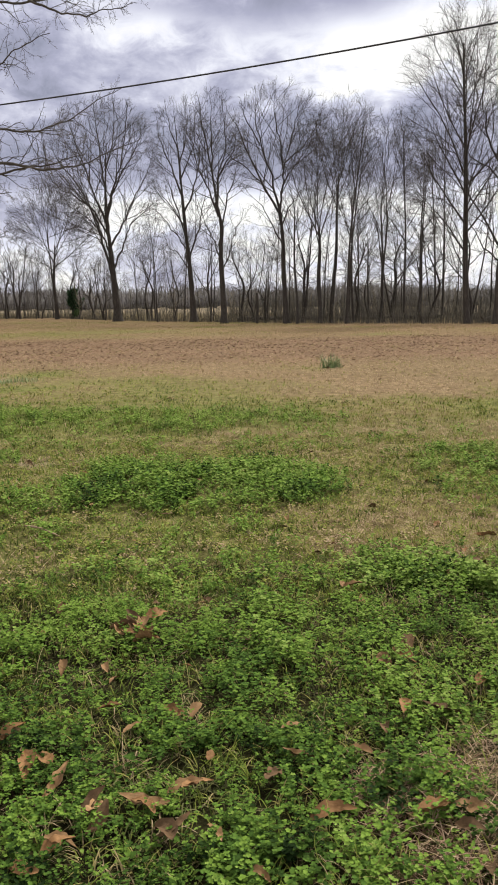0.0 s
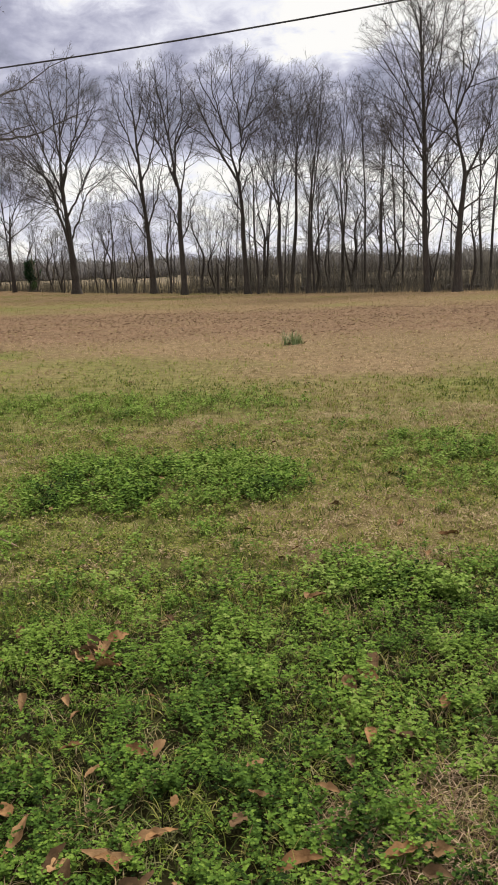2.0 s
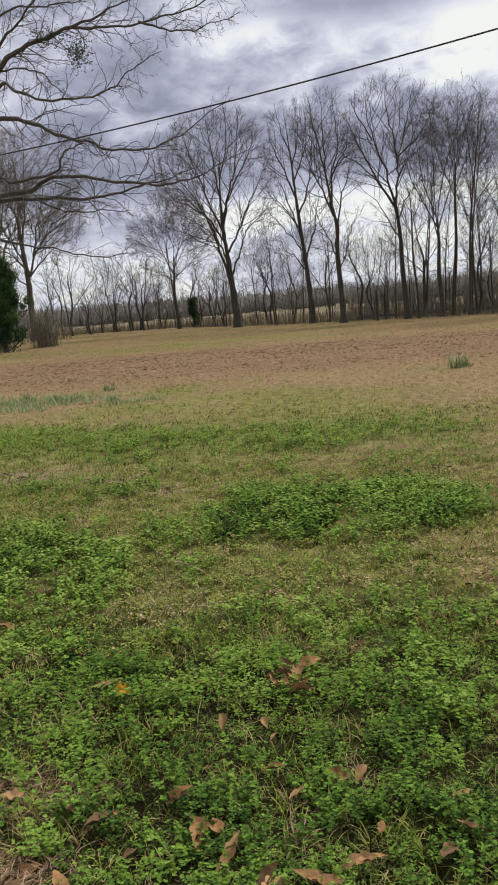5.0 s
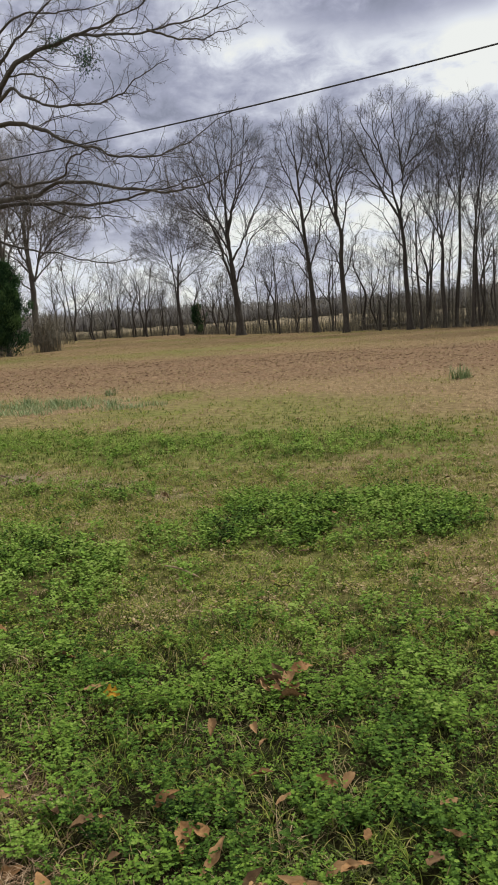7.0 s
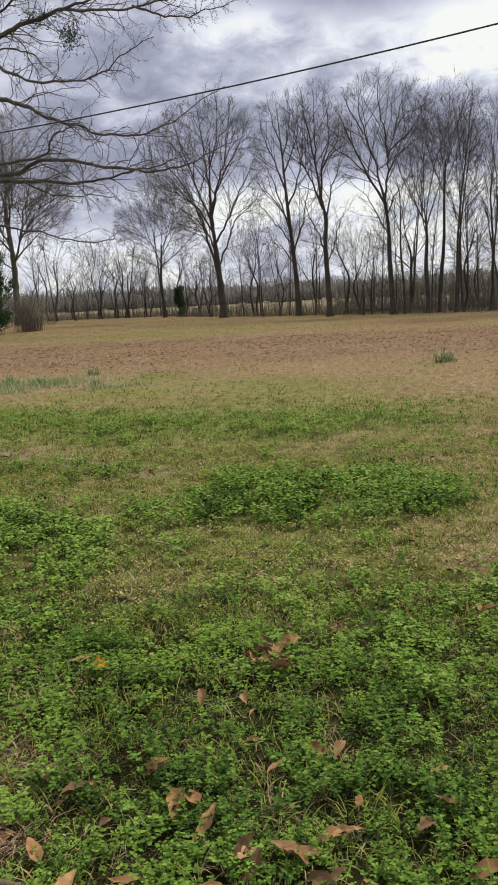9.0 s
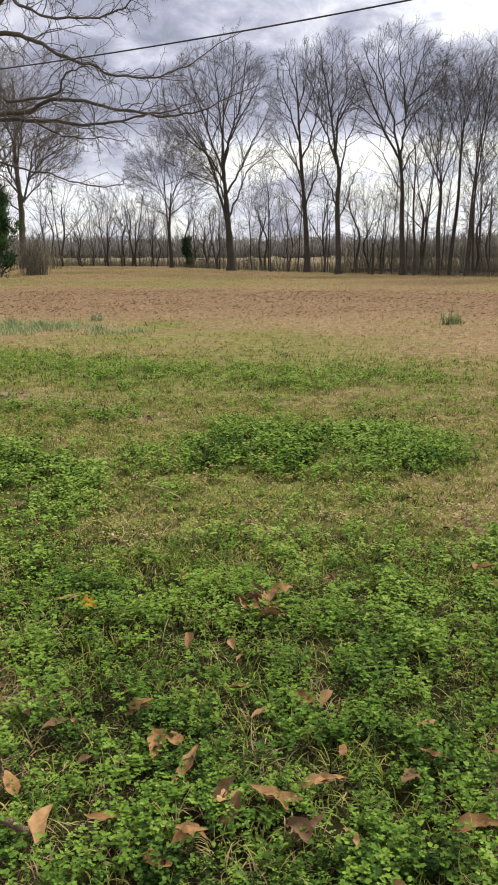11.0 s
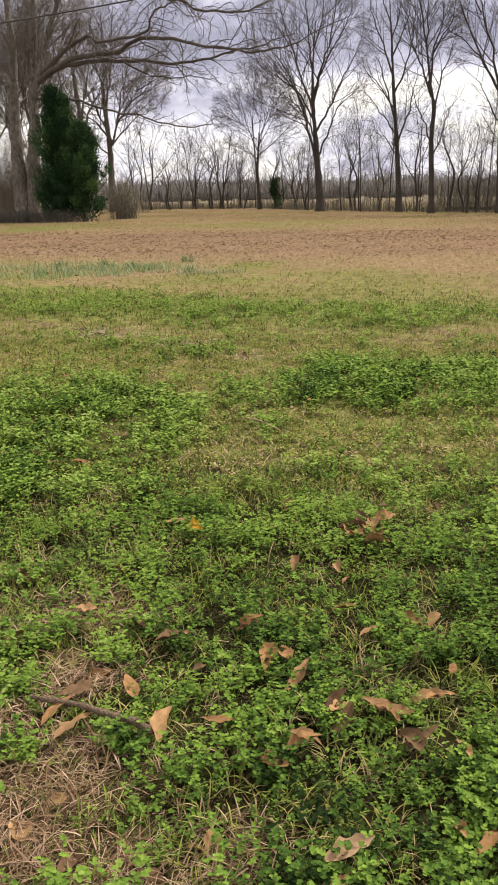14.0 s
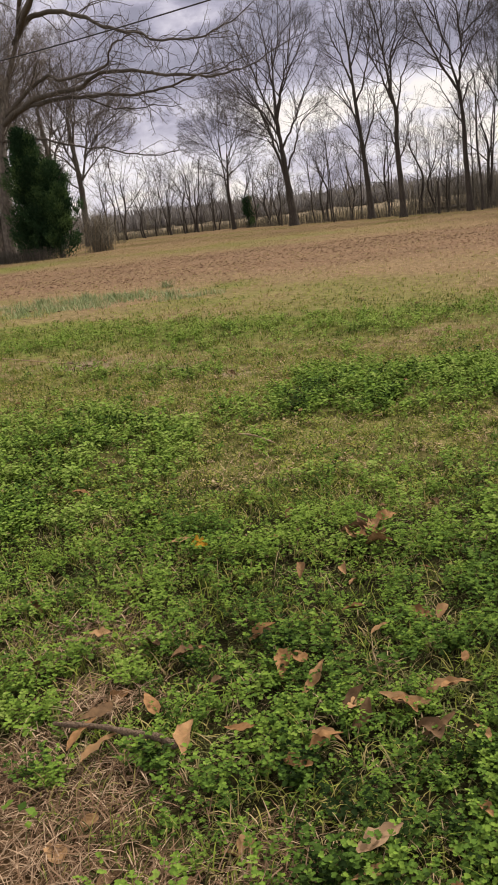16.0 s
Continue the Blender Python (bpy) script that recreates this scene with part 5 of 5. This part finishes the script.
sow("grass_near", "short winter grass, half green and half dry", "grass", [tuft(k, 9, 3, 0.085, 0.03, 0.0021, 1.3) for k in range(8)], GRASS, sown(1.1, 4.5, 420),
    lambda x, y: np.clip(1.0 - 0.5 * growth(x, y)[3] - 0.78 * growth(x, y)[0] + 1.0 * (fbm(x + 50, y, 0.45, 3) - 0.5), 0.25, 1), one, lambda x, y: 0.04 + 1.0 * fbm(x + 7, y, 0.5, 3), tilt=0.2, vary=0.2)
sow("grass_close", "short winter grass between the weed patches", "grass", [tuft(15 + k, 9, 2, 0.06, 0.04, 0.0026, 1.2) for k in range(6)], GRASS, sown(3.9, 8.2, 230),
    lambda x, y: 1.0 - 0.6 * growth(x, y)[0], one, dryness, tilt=0.25, vary=0.22)
sow("grass_middle", "short winter grass in green and tan patches", "grass", [tuft(10 + k, 9, 2, 0.055, 0.035, 0.003) for k in range(6)], GRASS, sown(8.2, 15, 95),
    lambda x, y: (1.0 - 0.55 * growth(x, y)[0]) * np.clip((15 - y) / 4, 0, 1), one, dryness, tilt=0.2, vary=0.22)
sow("grass_far", "dry and green grass across the field", "grass", [tuft(20 + k, 6, 2, 0.065, 0.10, 0.0065, 1.6) for k in range(5)], GRASS, sown(10, 30, 30),
    lambda x, y: (1.0 - 0.65 * growth(x, y)[2]) * np.clip((y - 9.5) / 4.5, 0, 1), one, dryness, tilt=0.2)
sow("grass_distant", "golden dry grass on the far side of the field", "grass", [tuft(30 + k, 7, 1, 0.09, 0.16, 0.010) for k in range(4)], GRASS, sown(30, 92, 4.2),
    lambda x, y: (1.0 - 0.6 * growth(x, y)[2]) * (y < tree_edge(x)), one, lambda x, y: np.clip(0.85 - 0.5 * growth(x, y)[1], 0, 1), tilt=0.2)
sow("grass_around", "short winter grass all about", "grass", [tuft(120 + k, 8, 1, 0.07, 0.05, 0.004) for k in range(5)], GRASS, round_about(0.3, 12.0, 15), one, one, dryness, tilt=0.25)
lying = [tuft(50 + k, 7, 2, 0.10, 0.035, 0.0013, 0.9) for k in range(6)]
for k, (V, F, T) in enumerate(lying):
    lying[k] = (V * [1, 1, 0.22] + [0, 0, 0.008], F, T)
sow("straw", "dead tan straw lying on the ground", "straw", lying, STRAW, sown(1.1, 5.2, 520),
    lambda x, y: np.clip(0.68 - 0.4 * growth(x, y)[0] + 1.2 * growth(x, y)[3] + 0.6 * (fbm(x + 12, y + 3, 0.35, 3) - 0.55), 0, 1), lambda x, y: 0.55 + 0.75 * growth(x, y)[3], lambda x, y: -0.1 + 0.95 * fbm(x, y, 0.25, 3), tilt=0.25, vary=0.25)
curly = [tuft(210 + k, 8, 3, 0.085, 0.035, 0.0020, 2.2) for k in range(8)]
curly = [(V * [1, 1, 0.5], F, T) for V, F, T in curly]
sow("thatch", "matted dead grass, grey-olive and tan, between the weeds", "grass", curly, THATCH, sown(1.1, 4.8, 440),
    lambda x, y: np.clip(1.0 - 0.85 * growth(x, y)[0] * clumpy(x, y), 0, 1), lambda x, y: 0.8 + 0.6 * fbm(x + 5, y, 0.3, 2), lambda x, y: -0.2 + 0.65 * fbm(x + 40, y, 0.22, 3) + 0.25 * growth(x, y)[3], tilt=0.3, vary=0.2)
# dead grass over the soil, tinted dark for the shade beneath the weeds
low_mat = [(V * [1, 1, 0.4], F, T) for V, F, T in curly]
sow("undergrowth", "matted dead grass under the weeds, shade in its dark colour", "grass", low_mat, THATCH, sown(1.1, 4.6, 260), one, one, lambda x, y: -0.2 + 0.8 * fbm(x + 40, y, 0.22, 3), tilt=0.2, vary=0.2)
sow("grass_tangle", "tangled pale yellow-green grass stems between the weeds", "grass", [tuft(240 + k, 8, 4, 0.13, 0.03, 0.0012, 1.7) for k in range(6)], GRASS, sown(1.2, 3.6, 260),
    lambda x, y: np.clip(oval(x, y, 0.85, 2.25, 0.55, 0.6, 0.8, 0.3) + 0.6 * oval(x, y, -0.40, 2.25, 0.3, 0.25, 0.8, 0.3) - growth(x, y)[3] + 3 * (fbm(x + 71, y + 8, 0.4, 3) - 0.50), 0.05, 0.9), one,
    lambda x, y: 0.25 + 0.6 * fbm(x + 9, y, 0.3, 3), tilt=0.3, vary=0.15)
broad = [tuft(150 + k, 7, 3, 0.12, 0.04, 0.0019, 1.1) for k in range(6)]
broad = [(V * [1, 1, 0.28] + [0, 0, 0.012], F, T) for V, F, T in broad]
sow("straw_mat", "matted reddish-tan straw over bare ground", "straw", broad, STRAW, sown(1.1, 3.4, 900, -46, 22),
    lambda x, y: np.clip(1.2 * growth(x, y)[3] - 0.2 + 0.8 * (fbm(x + 4, y, 0.15, 2) - 0.5), 0, 1), lambda x, y: 0.95 + 0 * x, lambda x, y: 0.18 + 0.8 * fbm(x, y, 0.2, 3), tilt=0.2, vary=0.28)
sow("straw_middle", "dead tan grass stems lying in the field", "straw", [(V * 1.3, F, T) for V, F, T in lying[:3]], STRAW, sown(4.4, 11, 170),
    lambda x, y: np.clip(0.75 - growth(x, y)[0] - 0.4 * growth(x, y)[1] + growth(x, y)[3] + 0.8 * (fbm(x + 77, y, 0.5, 3) - 0.5), 0.05, 1), one, lambda x, y: 0.36 + 0.7 * fbm(x, y, 0.3, 3), tilt=0.15, vary=0.2)
sow("bulb_leaves", "blue-green bulb leaves sprouting in the grass", "grass", [tuft(70 + k, 10, 2, 0.14, 0.09, 0.006, 0.6) for k in range(4)], DAFF, sown(15.0, 21.5, 55, -36, -14),
    lambda x, y: np.maximum(0.55 * oval(x, y, -7.2, 17.4, 1.8, 1.5, 0.9), 0.30 * oval(x, y, -8.8, 18.0, 2.6, 2.0)), one, lambda x, y: 0.4 + 0.4 * patchy(x, y))


# ---- fallen leaves ----
def dead_leaf(seed, long, broad, lobes):
    """A dry curled leaf with a midrib fold, lobed along its margins."""
    rng = np.random.default_rng(seed)
    n = 11
    u = np.linspace(0, 1, n)
    wide = broad * np.sin(np.pi * np.clip(u, 0.03, 0.985) ** 0.85) ** 0.75 * (1 + lobes * np.cos(u * 17 + seed))
    roll, arch, twist = rng.uniform(0.1, 0.6), rng.uniform(-0.12, 0.30), rng.uniform(-0.7, 0.7)
    bow, ph, ph2 = rng.uniform(-0.12, 0.12), rng.uniform(0, 6.28), rng.uniform(0, 6.28)
    curl = rng.uniform(0, 0.5)                       # one margin turns up more than the other
    V = []
    for k in range(n):
        for s in (-1, -0.5, 0, 0.5, 1):
            yy = s * wide[k] * (1 - 0.2 * roll) + bow * long * (u[k] - 0.5) ** 2 * 4
            zz = (roll + (curl if s > 0 else 0)) * abs(s) ** 1.6 * wide[k] + arch * long * (0.25 - (u[k] - 0.5) ** 2)
            zz += 0.16 * wide[k] * (math.sin(9 * u[k] + ph + 1.5 * s) + abs(s) * math.sin(21 * u[k] + ph2 * (1 if s > 0 else 2)))
            t = twist * (u[k] - 0.5)
            V.append((long * (u[k] - 0.5), yy * math.cos(t) - zz * math.sin(t), yy * math.sin(t) + zz * math.cos(t)))
    F = [[5 * k + j, 5 * k + j + 1, 5 * k + j + 6, 5 * k + j + 5] for k in range(n - 1) for j in range(4)]
    return np.array(V), np.array(F)


LEAF_MESHES = []
for k, (long, broad, lobes) in enumerate(((0.125, 0.023, 0.04), (0.105, 0.025, 0.10), (0.13, 0.020, 0.03), (0.095, 0.024, 0.14), (0.115, 0.026, 0.08), (0.085, 0.018, 0.05))):
    V, F = dead_leaf(k, long, broad, lobes)
    for mt in LEAF_MATS:
        LEAF_MESHES.append(mesh_np("fallen_leaf", V, F, mt, smooth=True))
LEAF_LABELS = ("rust-brown dry curled leaf fallen in the weeds", "pale tan dry curled leaf fallen in the weeds", "dark brown dry curled leaf fallen in the weeds")
SPOTS_A = ((-0.57, 3.56), (-0.5, 3.64), (-0.42, 3.71), (-0.45, 3.44), (0.54, 3.22), (0.63, 3.28), (0.68, 3.45), (-0.57, 3.22), (-0.5, 2.86), (-0.19, 2.83), (-0.26, 2.8),
           (0.56, 2.86), (0.69, 2.84), (0.36, 2.55), (0.16, 2.52), (0.08, 2.41), (0.61, 2.42), (0.53, 2.22), (0.64, 2.24), (0.61, 2.13), (0.63, 2.02), (-0.7, 2.49),
           (-0.66, 2.54), (-0.58, 2.39), (-0.44, 2.25), (-0.42, 2.19), (-0.81, 2.7), (-0.3, 2.25), (-0.19, 2.35), (-0.21, 2.14), (-0.09, 2.12), (-0.51, 2.06))
SPOTS_B = ((0.52, 4.19), (0.87, 6.03), (1.51, 5.24), (0.9, 3.09), (0.47, 2.7), (0.24, 2.22), (1.26, 4.49), (-1.43, 2.71), (-2.3, 4.42), (-2.16, 4.33), (-1.63, 3.94),
           (-1.36, 3.59), (-1.2, 2.62), (-1.57, 2.45), (-1.06, 2.56), (-0.82, 2.71), (-1.24, 2.34), (-1.08, 2.25), (-1.23, 2.19), (-1.25, 2.08), (-1.17, 2.02), (-0.93, 2.08),
           (-0.76, 2.12), (-0.46, 2.27), (-0.31, 2.27), (-0.16, 2.36), (-0.22, 2.13), (-0.59, 1.98), (-0.51, 2.08), (-0.66, 1.68), (-0.48, 1.52))
SPOTS_C = ((-0.36, 1.59), (-0.1, 1.82), (-0.03, 1.79), (-0.97, 1.58), (-1.14, 1.65), (-1.1, 1.75), (-0.0, 1.65), (-0.9, 3.89), (-2.11, 6.85), (-1.64, 6.9), (-0.01, 3.49), (-2.1, 7.97), (-1.85, 8.15),
           (-3.0, 8.7), (-4.43, 8.08), (-4.0, 9.0), (-3.9, 9.25), (-0.47, 3.6), (-0.53, 3.52), (-0.48, 3.5), (-0.5, 3.57), (-0.44, 3.55), (-0.55, 3.58), (-0.46, 3.53))
rl = random.Random(11)
spots = [(x, y, 1.02 if abs(x + 0.5) < 0.12 and abs(y - 3.57) < 0.16 else rl.uniform(0.75, 1.1)) for x, y in (*SPOTS_A, *SPOTS_B, *SPOTS_C)]
for k in range(110):
    r, a = math.sqrt(rl.uniform(1.3 ** 2, 8.5 ** 2)), radians(rl.uniform(-34, 24))
    spots.append((r * math.sin(a), r * math.cos(a), rl.uniform(0.35, 0.75)))
for x, y, sz in spots:
    k = rl.randrange(len(LEAF_MESHES))
    if sz == 1.02:
        k = 3 * (k // 3) + (0, 1, 2, 1)[k % 4]
    ob = tagged(new("fallen_leaf", LEAF_MESHES[k]), LEAF_LABELS[k % 3], "leaf", "fallen leaves")
    lift = (0.062 + 0.025 * (sz == 1.02)) if growth(np.array(x), np.array(y))[0] > 0.4 else 0.018
    ob.matrix_world = pose(x, y, float(land(np.array(x), np.array(y))) + lift, rl.gauss(0, 24 if sz == 1.02 else 13), rl.gauss(0, 13), rl.uniform(0, 360)) @ Matrix.Scale(1.15 * sz, 4)
big_leaf = tagged(new("fallen_leaf", mesh_np("fallen_leaf", *dead_leaf(31, 0.125, 0.026, 0.16), LEAF_PALE, smooth=True)), "large pale tan dry leaf lying on the grass", "leaf", "fallen leaves")
big_leaf.matrix_world = pose(-0.34, 1.66, 0.10, 14, -12, 35)
yellow = tagged(new("yellow_leaf", mesh_np("yellow_leaf", *dead_leaf(32, 0.075, 0.030, 0.3), LEAF_YELLOW, smooth=True)), "bright yellow-orange fallen leaf in the weeds", "leaf")
yellow.matrix_world = pose(-1.24, 3.47, 0.085, 20, 10, 20)

flat = [(*dead_leaf(60 + k, 0.10, 0.03, 0.2)[:1], np.array([[5, 27, 52], [52, 27, 9], [9, 27, 5]][:2] + [[25, 27, 5], [27, 29, 52]])) for k in range(5)]
flat = [(V, F, np.zeros(len(V))) for V, F in flat]
sow("leaf_litter", "brown fallen leaves strewn in a band across the field", "leaves", flat, LITTER, sown(17, 46, 24), lambda x, y: np.clip(growth(x, y)[2] + 0.04, 0, 1),
    lambda x, y: 1.0 + 0 * x, lambda x, y: 1.5 * (fbm(x, y, 1.5, 3) - 0.28) + RNG.normal(0, 0.25, len(x)), sink=-0.02, tilt=0.2)
sow("leaf_scatter", "scattered small brown leaves in the grass", "leaves", flat, LITTER, sown(5, 17, 2.2), one, lambda x, y: 0.7 + 0 * x, lambda x, y: 0.5 + 0 * x, sink=-0.03, tilt=0.5)


# ---- sticks, tufts, posts ----
def stick(name, label, pts, r0, r1, mat, category="stick"):
    line = limb_line(pts, r0, r1, 5)
    wob = random.Random(len(label))
    line = (line[0], [q * wob.uniform(0.75, 1.25) for q in line[1][:-1]] + [0.3 * line[1][-1]])
    V, F = tubes([line], 8)
    c = V.mean(0)
    ob = new(name, mesh_np(name, V - c, F, mat, np.full(len(V), 0.8), smooth=True))
    ob.location = c
    return tagged(ob, label, category)


stick("stick", "broken grey-brown stick lying in the straw", ((-1.36, 2.14, 0.05), (-1.29, 2.115, 0.065), (-1.18, 2.10, 0.070), (-1.09, 2.065, 0.078), (-1.0, 2.055, 0.072), (-0.93, 2.03, 0.06)), 0.007, 0.0125, STICK)
stick("twig", "bent grey twig lying in the grass", ((-4.32, 9.19, 0.06), (-4.1, 8.95, 0.07), (-3.9, 8.78, 0.05), (-3.83, 9.0, 0.08), (-3.84, 9.17, 0.11)), 0.011, 0.006, STICK)
stick("pale_twig", "long pale dry stem lying in the grass", ((-5.55, 9.98, 0.05), (-4.8, 9.40, 0.07), (-4.17, 9.08, 0.05)), 0.007, 0.004, STRAW)
stick("pale_twig", "pale dry stem lying in the grass", ((-1.50, 5.52, 0.05), (-1.36, 5.38, 0.07), (-1.20, 5.24, 0.05)), 0.008, 0.005, STRAW)
for k, (x, y, tall) in enumerate(((1.79, 19.7, 0.30), (2.0, 19.9, 0.24), (-5.62, 17.6, 0.26), (-6.5, 20.3, 0.30), (-9.0, 18.5, 0.26), (-8.5, 16.6, 0.22), (-7.9, 18.6, 0.28), (-7.1, 18.3, 0.28))):
    V, F, T = tuft(90 + k, 60, 3, (1.5 if k < 2 else 0.95) * tall, 0.075, 0.007, 0.75)
    ob = tagged(new("bulb_clump", mesh_np("bulb_clump", V, F, DAFF, np.clip(T + 0.35, 0, 1))), "clump of upright blue-green bulb leaves", "plant", "clumps of bulb leaves")
    ob.location = (x, y, float(land(np.array(x), np.array(y))) - 0.01)
post = tagged(new("fence_post"), "weathered dark wooden post at the field edge", "post")
post.location = (0.55, 66.0, -0.05)
V, F = tubes([([(0, 0, 0), (0.02, 0, 1.2), (0, 0, 2.3)], [0.11, 0.10, 0.095]), ([(0, 0, 2.3), (0, 0, 2.31), (0, 0, 2.33)], [0.095, 0.06, 0.001])], 10)
part("post_shaft", mesh_np("post_shaft", V, F, BARK, smooth=True), post)

for k, (x, y, ln, turn) in enumerate(((1.2, 73.0, 4.5, 8), (4.6, 75.0, 5.5, -6), (9.8, 71.0, 5.0, 12), (13.2, 69.0, 4.0, -15), (18.2, 61.5, 3.6, 10))):
    lg = stick("fallen_log", "dark fallen log lying under the trees", ((0, 0, 0.30), (0.35 * ln, 0.1, 0.42), (0.7 * ln, -0.1, 0.36), (ln, 0.1, 0.55)), 0.20, 0.11, BARK, "log")
    lg.matrix_world = pose(x, y, 0.22, 0, 0, turn)
    lg["group"] = "fallen logs"
